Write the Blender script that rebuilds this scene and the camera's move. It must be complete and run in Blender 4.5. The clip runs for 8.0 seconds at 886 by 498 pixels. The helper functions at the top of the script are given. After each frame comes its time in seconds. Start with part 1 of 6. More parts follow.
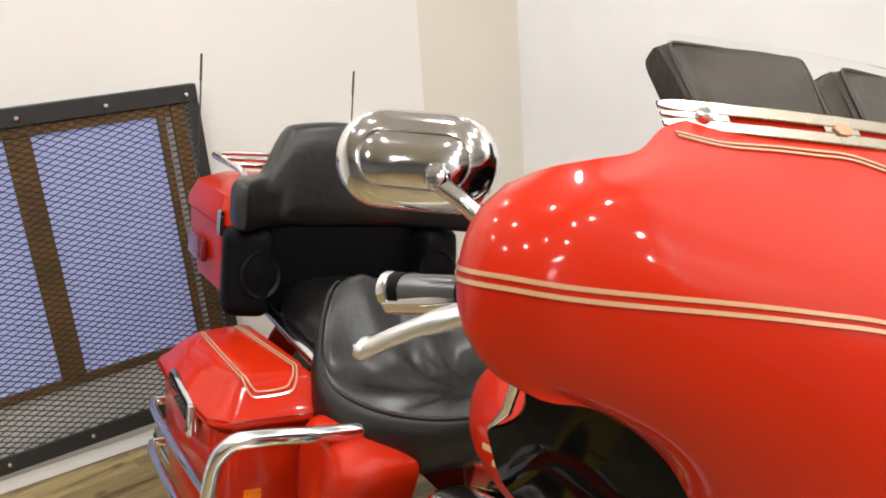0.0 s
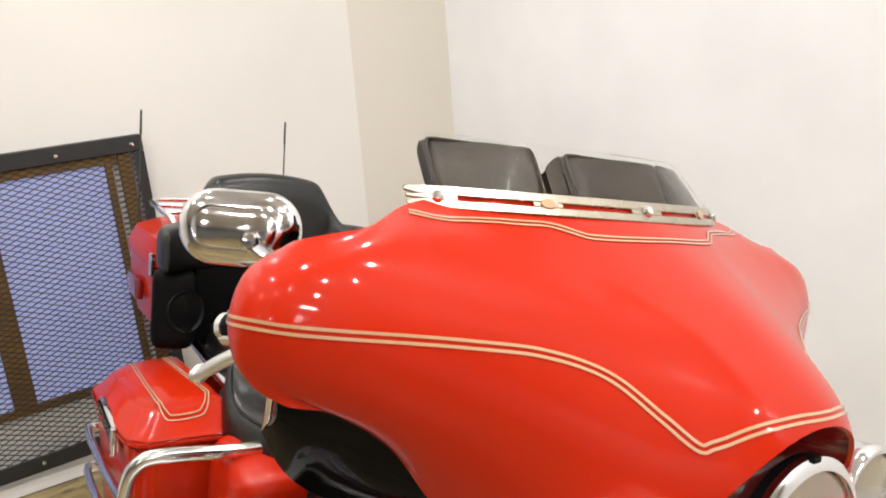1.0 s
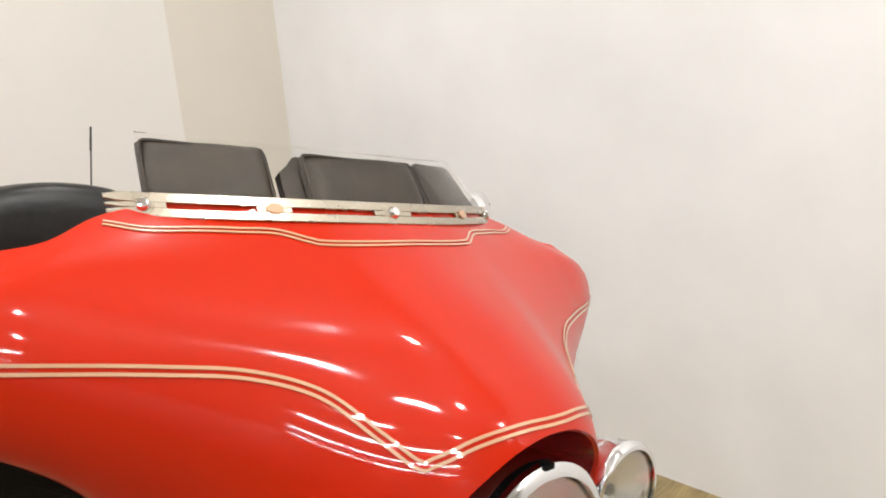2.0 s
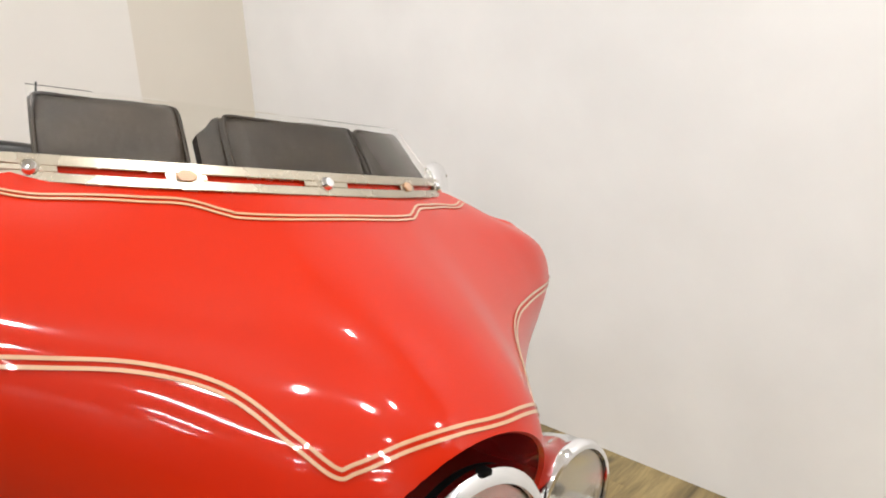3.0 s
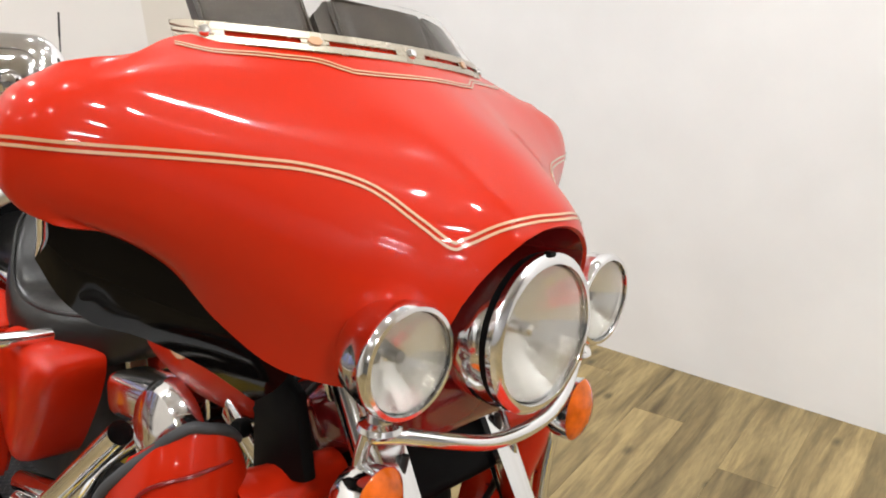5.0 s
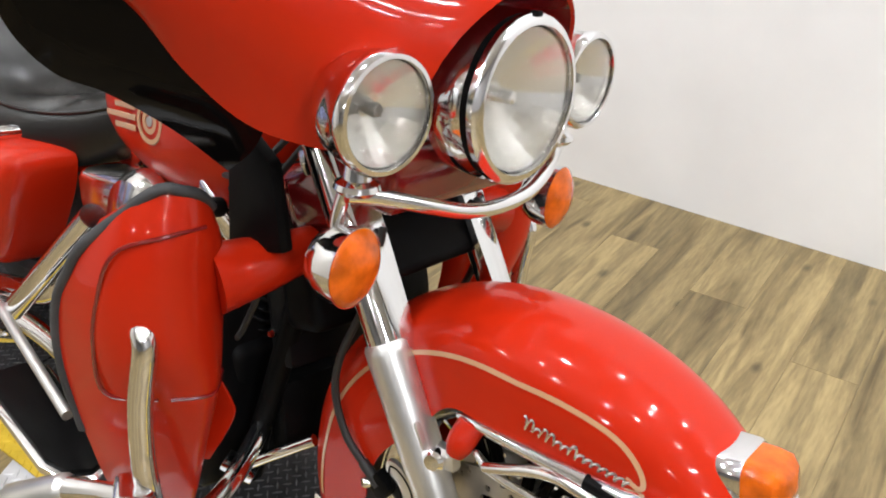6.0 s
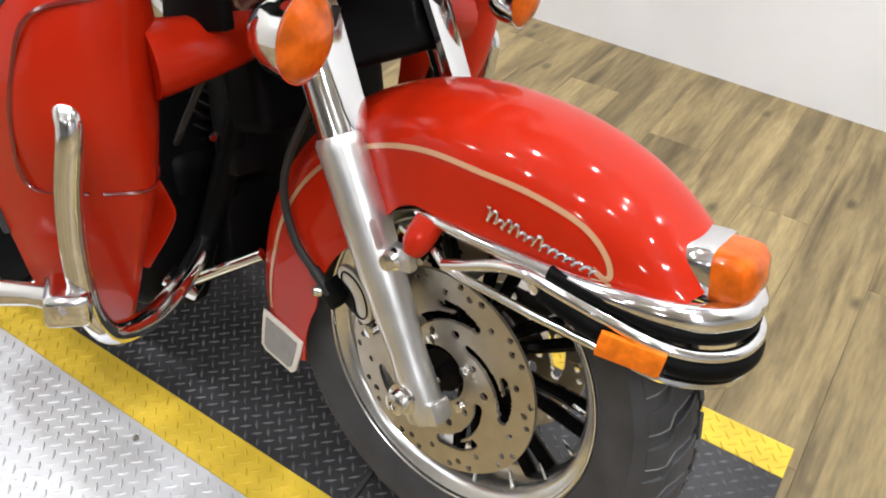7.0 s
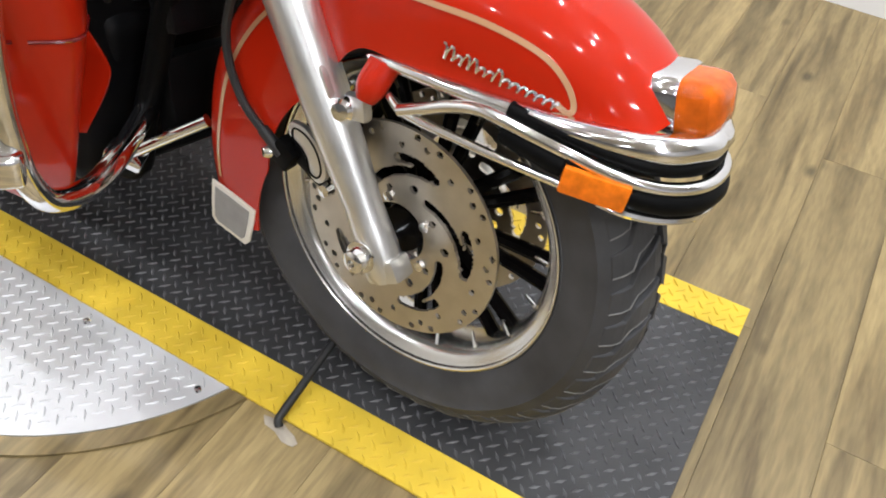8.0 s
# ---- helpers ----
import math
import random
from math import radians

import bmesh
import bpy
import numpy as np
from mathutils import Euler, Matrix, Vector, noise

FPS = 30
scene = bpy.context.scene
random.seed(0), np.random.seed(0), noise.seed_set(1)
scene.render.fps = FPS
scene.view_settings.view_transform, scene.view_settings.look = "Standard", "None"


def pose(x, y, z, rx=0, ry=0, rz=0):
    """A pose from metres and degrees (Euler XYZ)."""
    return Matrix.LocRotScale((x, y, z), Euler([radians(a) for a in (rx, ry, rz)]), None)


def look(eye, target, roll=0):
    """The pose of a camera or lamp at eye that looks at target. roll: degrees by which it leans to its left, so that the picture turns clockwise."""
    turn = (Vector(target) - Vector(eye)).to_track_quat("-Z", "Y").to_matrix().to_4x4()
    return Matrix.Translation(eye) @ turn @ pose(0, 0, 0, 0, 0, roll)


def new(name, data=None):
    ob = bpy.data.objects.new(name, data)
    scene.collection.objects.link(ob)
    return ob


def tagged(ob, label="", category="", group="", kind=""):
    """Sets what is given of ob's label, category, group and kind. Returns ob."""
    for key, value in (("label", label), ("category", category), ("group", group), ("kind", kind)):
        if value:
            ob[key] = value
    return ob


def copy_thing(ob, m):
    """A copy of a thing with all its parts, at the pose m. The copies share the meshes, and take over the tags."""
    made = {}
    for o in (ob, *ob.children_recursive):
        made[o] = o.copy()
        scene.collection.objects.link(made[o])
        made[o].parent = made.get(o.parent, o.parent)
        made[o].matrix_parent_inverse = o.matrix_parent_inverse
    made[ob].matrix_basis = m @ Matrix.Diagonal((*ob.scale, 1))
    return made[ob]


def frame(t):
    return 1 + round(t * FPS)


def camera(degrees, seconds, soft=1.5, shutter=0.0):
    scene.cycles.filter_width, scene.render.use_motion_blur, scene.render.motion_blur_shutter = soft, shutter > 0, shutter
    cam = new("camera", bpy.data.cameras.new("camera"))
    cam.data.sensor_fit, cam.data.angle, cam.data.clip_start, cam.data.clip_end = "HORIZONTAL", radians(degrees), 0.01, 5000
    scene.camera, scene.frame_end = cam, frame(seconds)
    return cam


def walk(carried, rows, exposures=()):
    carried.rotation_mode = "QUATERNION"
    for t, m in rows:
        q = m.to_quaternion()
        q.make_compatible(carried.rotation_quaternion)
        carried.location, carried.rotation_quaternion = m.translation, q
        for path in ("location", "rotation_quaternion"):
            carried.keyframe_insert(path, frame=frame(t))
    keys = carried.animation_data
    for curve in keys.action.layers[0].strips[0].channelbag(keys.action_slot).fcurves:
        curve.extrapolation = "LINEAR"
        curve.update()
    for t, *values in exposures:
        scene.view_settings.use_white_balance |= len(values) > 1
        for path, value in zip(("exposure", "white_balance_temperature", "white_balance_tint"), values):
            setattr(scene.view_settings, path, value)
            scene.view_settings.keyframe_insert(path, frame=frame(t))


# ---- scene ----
cam = camera(57.65, 8.0, soft=1.9)
PATH = [
    (0, (0.4157, 0.6084, 1.3346), (-0.1104, 2.4505, 0.7603), -4.12),
    (0.5, (0.5251, 0.4503, 1.3737), (0.0087, 2.3027, 0.8241), -5.29),
    (1, (0.6599, 0.4588, 1.4018), (0.1726, 2.3308, 0.8939), -4.40),
    (1.5, (0.7522, 0.5059, 1.3924), (0.3879, 2.4057, 0.8842), -5.32),
    (2, (0.8017, 0.5479, 1.3791), (0.6118, 2.4676, 0.8511), -4.44),
    (3.5, (0.8333, 0.6559, 1.3582), (0.7004, 2.5506, 0.7317), -2.55),
    (4, (0.7952, 0.5870, 1.3573), (0.7320, 2.4854, 0.7312), -4.93),
    (4.2, (0.7660, 0.5188, 1.3493), (0.6895, 2.4245, 0.7475), -3.16),
    (5.3, (0.7116, 0.3472, 1.2914), (0.6688, 2.1735, 0.4773), -3.14),
    (5.5, (0.7097, 0.3388, 1.2641), (0.6555, 2.1295, 0.3750), -3.23),
    (6, (0.7125, 0.3457, 1.2095), (0.7051, 2.0626, 0.1838), -1.53),
    (6.5, (0.7123, 0.3485, 1.1634), (0.7381, 1.9882, 0.0184), -0.57),
    (7, (0.7013, 0.3468, 1.0930), (0.8133, 1.8818, -0.1842), 2.02),
    (7.5, (0.6966, 0.3341, 1.0557), (0.8718, 1.7922, -0.3020), 3.47),
    (8, (0.6985, 0.3232, 1.0182), (0.9149, 1.7048, -0.4117), 3.63),
]
walk(cam, [(t, look(eye, target, roll)) for t, eye, target, roll in PATH], exposures=[(0, 0.0, 6500, 10), (1, 0.0, 6500, 10), (2, -0.12, 6500, 10), (4.2, -0.12, 6450, 10), (5.5, 0.03, 6200, 10), (6.5, 0.08, 6050, 10), (8, 0.03, 6000, 10)])

# ---- world and light ----
world = bpy.data.worlds.new("world")
scene.world = world
world.use_nodes = True
world.node_tree.nodes["Background"].inputs[0].default_value = (0.9, 0.93, 1.0, 1)
world.node_tree.nodes["Background"].inputs[1].default_value = 0.05
SPOT_WATTS, FAR_WATTS = 13.0, 42.0

# ---- the two frames of the motorcycle: steered front end and body, both leaning on the side stand ----
FRONT = Matrix(((0.73917, 0.66313, 0.11785, 0.75978), (-0.67352, 0.72777, 0.12934, 1.03767), (0, -0.17498, 0.98457, 0.00647), (0, 0, 0, 1)))
BODY = Matrix(((0.70763, 0.69257, 0.14005, 0.75316), (-0.70658, 0.69359, 0.14026, 1.03456), (0, -0.19821, 0.98016, 0.00776), (0, 0, 0, 1)))


# ---- materials ----
def material(name, base, rough=0.5, metal=0.0, coat=0.0, vary=0.0, scale=20.0, bump=0.0, bump_scale=200.0, rough_vary=0.0, transmission=0.0, ior=1.5, emit=None, strength=0.0, alpha=1.0, second=None, coat_rough=0.03, spec=0.5):
    m = bpy.data.materials.new(name)
    m.use_nodes = True
    nt = m.node_tree
    p = nt.nodes["Principled BSDF"]
    p.inputs["Base Color"].default_value = (*base, 1)
    p.inputs["Roughness"].default_value = rough
    p.inputs["Metallic"].default_value = metal
    p.inputs["Coat Weight"].default_value = coat
    p.inputs["Specular IOR Level"].default_value = spec
    p.inputs["Coat Roughness"].default_value = coat_rough
    p.inputs["Transmission Weight"].default_value = transmission
    p.inputs["IOR"].default_value = ior
    p.inputs["Alpha"].default_value = alpha
    if emit:
        p.inputs["Emission Color"].default_value = (*emit, 1)
        p.inputs["Emission Strength"].default_value = strength
    tc = nt.nodes.new("ShaderNodeTexCoord")
    if vary or second or rough_vary:
        n = nt.nodes.new("ShaderNodeTexNoise")
        n.inputs["Scale"].default_value = scale
        n.inputs["Detail"].default_value = 6
        nt.links.new(tc.outputs["Object"], n.inputs["Vector"])
        r = nt.nodes.new("ShaderNodeValToRGB")
        r.color_ramp.elements[0].position, r.color_ramp.elements[1].position = 0.3, 0.7
        dark = second or tuple(c * (1 - vary) for c in base)
        r.color_ramp.elements[0].color = (*dark, 1)
        r.color_ramp.elements[1].color = (*base, 1)
        nt.links.new(n.outputs["Fac"], r.inputs["Fac"])
        if vary or second:
            nt.links.new(r.outputs["Color"], p.inputs["Base Color"])
        if rough_vary:
            mr = nt.nodes.new("ShaderNodeMapRange")
            mr.inputs["To Min"].default_value, mr.inputs["To Max"].default_value = rough, rough + rough_vary
            nt.links.new(n.outputs["Fac"], mr.inputs["Value"])
            nt.links.new(mr.outputs["Result"], p.inputs["Roughness"])
    if bump:
        n2 = nt.nodes.new("ShaderNodeTexNoise")
        n2.inputs["Scale"].default_value = bump_scale
        n2.inputs["Detail"].default_value = 4
        nt.links.new(tc.outputs["Object"], n2.inputs["Vector"])
        b = nt.nodes.new("ShaderNodeBump")
        b.inputs["Strength"].default_value = bump
        b.inputs["Distance"].default_value = 0.002
        nt.links.new(n2.outputs["Fac"], b.inputs["Height"])
        nt.links.new(b.outputs["Normal"], p.inputs["Normal"])
    return m


RED = material("red_paint", (0.45, 0.0165, 0.0024), 0.34, coat=0.48, spec=0.06, vary=0.10, scale=5, coat_rough=0.055)
# lens red, also used as shaded body paint on recess and nacelle
DARKRED = material("dark_red_lens_and_shade", (0.16, 0.006, 0.006), 0.15, coat=1.0)
STRIPE = material("tan_pinstripe", (0.50, 0.28, 0.145), 0.3, coat=1.0)
CHROME = material("chrome", (0.82, 0.82, 0.83), 0.06, 1.0, rough_vary=0.08, scale=30)
SATIN = material("satin_aluminium", (0.78, 0.775, 0.76), 0.27, 0.90, vary=0.12, scale=25, rough_vary=0.12)
POLISHED = material("polished_aluminium", (0.80, 0.79, 0.77), 0.17, 0.95, vary=0.10, scale=18, rough_vary=0.12)
# chrome whose dark reflections are put into the base colour
GRIP = material("chrome_grip_dark_reflection", (0.16, 0.16, 0.165), 0.28, 0.85, vary=0.2, scale=30)
STEEL = material("disc_steel", (0.62, 0.58, 0.515), 0.28, 1.0, vary=0.15, scale=40, rough_vary=0.15)
TRIMSTEEL = material("warm_polished_trim", (0.50, 0.45, 0.365), 0.22, 1.0, rough_vary=0.1, scale=30)
LEATHER = material("black_leather", (0.0065, 0.006, 0.0055), 0.24, spec=0.52, vary=0.3, scale=14, bump=0.55, bump_scale=48, rough_vary=0.18)
POUCH = material("dark_brown_vinyl", (0.030, 0.021, 0.013), 0.46, vary=0.5, scale=25, bump=0.35, bump_scale=120, spec=0.28)
BLACKGLOSS = material("gloss_black_plastic", (0.004, 0.0035, 0.0035), 0.06, spec=0.06)
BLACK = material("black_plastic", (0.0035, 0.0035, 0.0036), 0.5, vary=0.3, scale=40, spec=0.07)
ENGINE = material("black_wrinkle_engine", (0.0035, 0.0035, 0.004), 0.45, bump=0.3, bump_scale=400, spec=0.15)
RUBBER = material("tyre_rubber", (0.060, 0.060, 0.064), 0.62, vary=0.6, scale=11, bump=0.1, bump_scale=300, rough_vary=0.1)
DUSTY = material("dusty_rubber", (0.20, 0.197, 0.19), 0.85, vary=0.5, scale=30)
AMBER = material("amber_lens", (0.74, 0.135, 0.006), 0.12, coat=0.35, spec=0.15, vary=0.5, scale=45, bump=0.3, bump_scale=150)
AMBERFLAT = material("amber_reflector", (0.85, 0.19, 0.006), 0.2, coat=0.35, spec=0.15, vary=0.35, scale=90)
GLASS = material("clear_lens", (0.95, 0.95, 0.93), 0.02, transmission=1.0, ior=1.45, bump=0.35, bump_scale=70)
SHIELD = material("clear_windscreen", (0.97, 0.97, 0.96), 0.03, transmission=1.0, ior=1.08)
BOWL = material("lamp_reflector", (0.93, 0.93, 0.92), 0.19, 0.78, rough_vary=0.10, scale=60, bump=0.35, bump_scale=40)
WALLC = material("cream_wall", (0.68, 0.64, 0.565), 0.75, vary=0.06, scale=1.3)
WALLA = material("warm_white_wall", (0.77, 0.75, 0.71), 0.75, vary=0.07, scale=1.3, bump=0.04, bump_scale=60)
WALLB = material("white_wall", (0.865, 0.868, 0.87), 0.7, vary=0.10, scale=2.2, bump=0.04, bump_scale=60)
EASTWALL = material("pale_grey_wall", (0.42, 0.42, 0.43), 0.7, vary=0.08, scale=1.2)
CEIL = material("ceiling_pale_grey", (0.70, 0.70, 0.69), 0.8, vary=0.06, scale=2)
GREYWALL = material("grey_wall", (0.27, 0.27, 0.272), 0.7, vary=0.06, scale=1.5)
SKIRT = material("white_skirting", (0.86, 0.855, 0.845), 0.5)
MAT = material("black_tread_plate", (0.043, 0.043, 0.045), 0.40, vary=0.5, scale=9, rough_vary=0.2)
# same black plate, its highlights on the raised bars put into a paler colour
LUG = material("tread_lug_highlight", (0.150, 0.150, 0.156), 0.30, vary=0.6, scale=14, rough_vary=0.2)
YELLOW = material("yellow_floor_paint", (0.76, 0.53, 0.035), 0.5, vary=0.22, scale=16, rough_vary=0.15)
SILVER = material("bare_tread_plate", (0.72, 0.73, 0.74), 0.42, 0.6, vary=0.10, scale=10, rough_vary=0.15)
IRON = material("black_iron_frame", (0.022, 0.022, 0.022), 0.5, vary=0.3, scale=20)
STUD = material("brown_stud", (0.25, 0.130, 0.030), 0.6, vary=0.45, scale=9)
MESHM = material("expanded_metal", (0.045, 0.042, 0.038), 0.5, 0.4)
PANE = material("frosted_blue_pane", (0.50, 0.56, 0.85), 0.5, emit=(0.40, 0.46, 0.92), strength=0.28)
LAMP = material("lamp_tube", (1, 1, 1), 0.5, emit=(1.0, 0.96, 0.88), strength=12.0)
SPOT = material("spot_face", (1, 1, 1), 0.5, emit=(1.0, 0.95, 0.87), strength=20.0)
WHITE = material("white_metal", (0.8, 0.8, 0.8), 0.4)
CABLE = material("black_cable", (0.015, 0.015, 0.015), 0.55)
FLAP = material("grey_splash_panel", (0.30, 0.29, 0.28), 0.55, vary=0.15, scale=50)
FLAPEDGE = material("pale_flap_border", (0.72, 0.68, 0.60), 0.4)
FILLER = material("dried_filler", (0.42, 0.37, 0.30), 0.7, vary=0.3, scale=60, bump=0.3, bump_scale=200)


def wood_material(name, pale, dark, joined=False):
    """Grained plank: long streaks along the plank's own y axis, tone changing from plank to plank."""
    m = bpy.data.materials.new(name)
    m.use_nodes = True
    nt = m.node_tree
    p = nt.nodes["Principled BSDF"]
    tc, info = nt.nodes.new("ShaderNodeTexCoord"), nt.nodes.new("ShaderNodeNewGeometry" if joined else "ShaderNodeObjectInfo")
    chance = info.outputs["Random Per Island" if joined else "Random"]
    add, mp = nt.nodes.new("ShaderNodeVectorMath"), nt.nodes.new("ShaderNodeMapping")
    mul = nt.nodes.new("ShaderNodeMath")
    mul.operation = "MULTIPLY"
    mul.inputs[1].default_value = 37.0
    nt.links.new(chance, mul.inputs[0])
    nt.links.new(tc.outputs["Object"], add.inputs[0])
    nt.links.new(mul.outputs[0], add.inputs[1])
    mp.inputs["Scale"].default_value = (13.0, 1.3, 1.0)
    nt.links.new(add.outputs[0], mp.inputs["Vector"])
    n = nt.nodes.new("ShaderNodeTexNoise")
    n.inputs["Scale"].default_value, n.inputs["Detail"].default_value, n.inputs["Distortion"].default_value = 1.6, 8, 0.9
    nt.links.new(mp.outputs["Vector"], n.inputs["Vector"])
    r = nt.nodes.new("ShaderNodeValToRGB")
    e = r.color_ramp.elements
    e[0].position, e[1].position = 0.26, 0.60
    e[0].color, e[1].color = (*dark, 1), (*pale, 1)
    nt.links.new(n.outputs["Fac"], r.inputs["Fac"])
    hsv = nt.nodes.new("ShaderNodeHueSaturation")
    mr = nt.nodes.new("ShaderNodeMapRange")
    mr.inputs["To Min"].default_value, mr.inputs["To Max"].default_value = 0.78, 1.15
    nt.links.new(chance, mr.inputs["Value"])
    nt.links.new(mr.outputs["Result"], hsv.inputs["Value"])
    # fine pores and short dark flecks along the grain
    fmap, fine, fr, mix = nt.nodes.new("ShaderNodeMapping"), nt.nodes.new("ShaderNodeTexNoise"), nt.nodes.new("ShaderNodeMapRange"), nt.nodes.new("ShaderNodeMix")
    fmap.inputs["Scale"].default_value = (150.0, 20.0, 1.0)
    nt.links.new(add.outputs[0], fmap.inputs["Vector"])
    nt.links.new(fmap.outputs["Vector"], fine.inputs["Vector"])
    fine.inputs["Scale"].default_value, fine.inputs["Detail"].default_value = 1.0, 5
    fr.inputs["From Min"].default_value, fr.inputs["From Max"].default_value = 0.32, 0.62
    fr.inputs["To Min"].default_value, fr.inputs["To Max"].default_value = 0.80, 1.05
    nt.links.new(fine.outputs["Fac"], fr.inputs["Value"])
    mix.data_type, mix.blend_type = "RGBA", "MULTIPLY"
    mix.inputs[0].default_value = 1.0
    nt.links.new(r.outputs["Color"], mix.inputs[6])
    nt.links.new(fr.outputs["Result"], mix.inputs[7])
    # knots and broad dark streaks
    kmap, knot, kr = nt.nodes.new("ShaderNodeMapping"), nt.nodes.new("ShaderNodeTexVoronoi"), nt.nodes.new("ShaderNodeMapRange")
    kmap.inputs["Scale"].default_value = (9.0, 5.0, 1.0)
    nt.links.new(add.outputs[0], kmap.inputs["Vector"])
    nt.links.new(kmap.outputs["Vector"], knot.inputs["Vector"])
    knot.inputs["Scale"].default_value = 1.0
    kr.inputs["From Min"].default_value, kr.inputs["From Max"].default_value = 0.05, 0.15
    kr.inputs["To Min"].default_value, kr.inputs["To Max"].default_value = 0.42, 1.0
    nt.links.new(knot.outputs["Distance"], kr.inputs["Value"])
    smap, streak, sr = nt.nodes.new("ShaderNodeMapping"), nt.nodes.new("ShaderNodeTexNoise"), nt.nodes.new("ShaderNodeMapRange")
    smap.inputs["Scale"].default_value = (20.0, 1.3, 1.0)
    nt.links.new(add.outputs[0], smap.inputs["Vector"])
    nt.links.new(smap.outputs["Vector"], streak.inputs["Vector"])
    streak.inputs["Scale"].default_value, streak.inputs["Detail"].default_value, streak.inputs["Distortion"].default_value = 1.0, 4, 0.6
    sr.inputs["From Min"].default_value, sr.inputs["From Max"].default_value = 0.30, 0.50
    sr.inputs["To Min"].default_value, sr.inputs["To Max"].default_value = 0.62, 1.0
    nt.links.new(streak.outputs["Fac"], sr.inputs["Value"])
    both, marked = nt.nodes.new("ShaderNodeMath"), nt.nodes.new("ShaderNodeMix")
    both.operation = "MULTIPLY"
    nt.links.new(kr.outputs["Result"], both.inputs[0])
    nt.links.new(sr.outputs["Result"], both.inputs[1])
    marked.data_type, marked.blend_type = "RGBA", "MULTIPLY"
    marked.inputs[0].default_value = 1.0
    nt.links.new(mix.outputs[2], marked.inputs[6])
    nt.links.new(both.outputs[0], marked.inputs[7])
    nt.links.new(marked.outputs[2], hsv.inputs["Color"])
    nt.links.new(hsv.outputs["Color"], p.inputs["Base Color"])
    p.inputs["Roughness"].default_value = 0.42
    b = nt.nodes.new("ShaderNodeBump")
    b.inputs["Strength"].default_value, b.inputs["Distance"].default_value = 0.15, 0.002
    nt.links.new(n.outputs["Fac"], b.inputs["Height"])
    nt.links.new(b.outputs["Normal"], p.inputs["Normal"])
    return m


WOOD = wood_material("weathered_oak_laminate", (0.325, 0.243, 0.108), (0.098, 0.067, 0.026))
WOODFAR = wood_material("weathered_oak_laminate_far", (0.325, 0.243, 0.108), (0.098, 0.067, 0.026), True)
GROUT = material("floor_underlay", (0.09, 0.07, 0.045), 0.8, vary=0.3, scale=8)


# ---- mesh helpers ----
def V(*a):
    return Vector(a)


def curve_through(pts, steps=8, closed=False):
    """Points on a smooth curve through pts."""
    pts = [Vector(p) for p in pts]
    out, n = [], len(pts)
    for i in range(n if closed else n - 1):
        if closed:
            a, b, c, d = pts[i - 1], pts[i], pts[(i + 1) % n], pts[(i + 2) % n]
        else:
            b, c = pts[i], pts[i + 1]
            a = pts[i - 1] if i else b * 2 - c
            d = pts[i + 2] if i + 2 < n else c * 2 - b
        for k in range(steps):
            t = k / steps
            out.append(0.5 * (2 * b + (c - a) * t + (2 * a - 5 * b + 4 * c - d) * t * t + (3 * b - a - 3 * c + d) * t ** 3))
    if not closed:
        out.append(pts[-1].copy())
    return out


def loft(rings, close_ring=True, caps=True, bm=None):
    bm = bm or bmesh.new()
    rows = [[bm.verts.new(p) for p in ring] for ring in rings]
    n = len(rows[0])
    for a, b in zip(rows, rows[1:]):
        for i in range(n if close_ring else n - 1):
            j = (i + 1) % n
            bm.faces.new((a[i], a[j], b[j], b[i]))
    if caps and close_ring:
        bm.faces.new(list(reversed(rows[0])))
        bm.faces.new(rows[-1])
    return bm


def tube(pts, r, sides=12, bm=None, caps=True, flat=1.0):
    """A round bar along pts; r may be one radius or one for each point."""
    pts = [Vector(p) for p in pts]
    rr = r if isinstance(r, (list, tuple)) else [r] * len(pts)
    rings, side = [], None
    for i, p in enumerate(pts):
        d = (pts[min(i + 1, len(pts) - 1)] - pts[max(i - 1, 0)]).normalized()
        if side is None:
            side = d.cross(V(0, 0, 1) if abs(d.z) < 0.9 else V(1, 0, 0)).normalized()
        side = (side - d * side.dot(d)).normalized()
        up = d.cross(side)
        rings.append([p + (side * math.cos(a) + up * math.sin(a) * flat) * rr[i] for a in (2 * math.pi * k / sides for k in range(sides))])
    return loft(rings, True, caps, bm)


def lathe(profile, m, sides=40, bm=None, squash=1.0):
    """A turned body: profile of (radius, height) about the z axis, then placed by m."""
    bm = bm or bmesh.new()
    rings = [[m @ V(max(r, 1e-4) * math.cos(a), max(r, 1e-4) * squash * math.sin(a), h) for a in (2 * math.pi * k / sides for k in range(sides))] for r, h in profile]
    if profile[0][0] > 1e-3 and profile[-1][0] > 1e-3:
        return loft(rings + rings[:1], True, False, bm)       # an open ring
    return loft(rings, True, True, bm)


def block(sx, sy, sz, m=None, bevel=0.0, seg=2, bm=None):
    one = bmesh.new()
    bmesh.ops.create_cube(one, size=1.0)
    bmesh.ops.scale(one, vec=(sx, sy, sz), verts=one.verts)
    if bevel:
        bmesh.ops.bevel(one, geom=list(one.edges), offset=bevel, segments=seg, affect="EDGES", profile=0.6)
    if m is not None:
        bmesh.ops.transform(one, matrix=m, verts=one.verts)
    return join(bm, one)


def join(bm, one):
    if bm is None:
        return one
    me = bpy.data.meshes.new("tmp")
    one.to_mesh(me)
    one.free()
    bm.from_mesh(me)
    bpy.data.meshes.remove(me)
    return bm


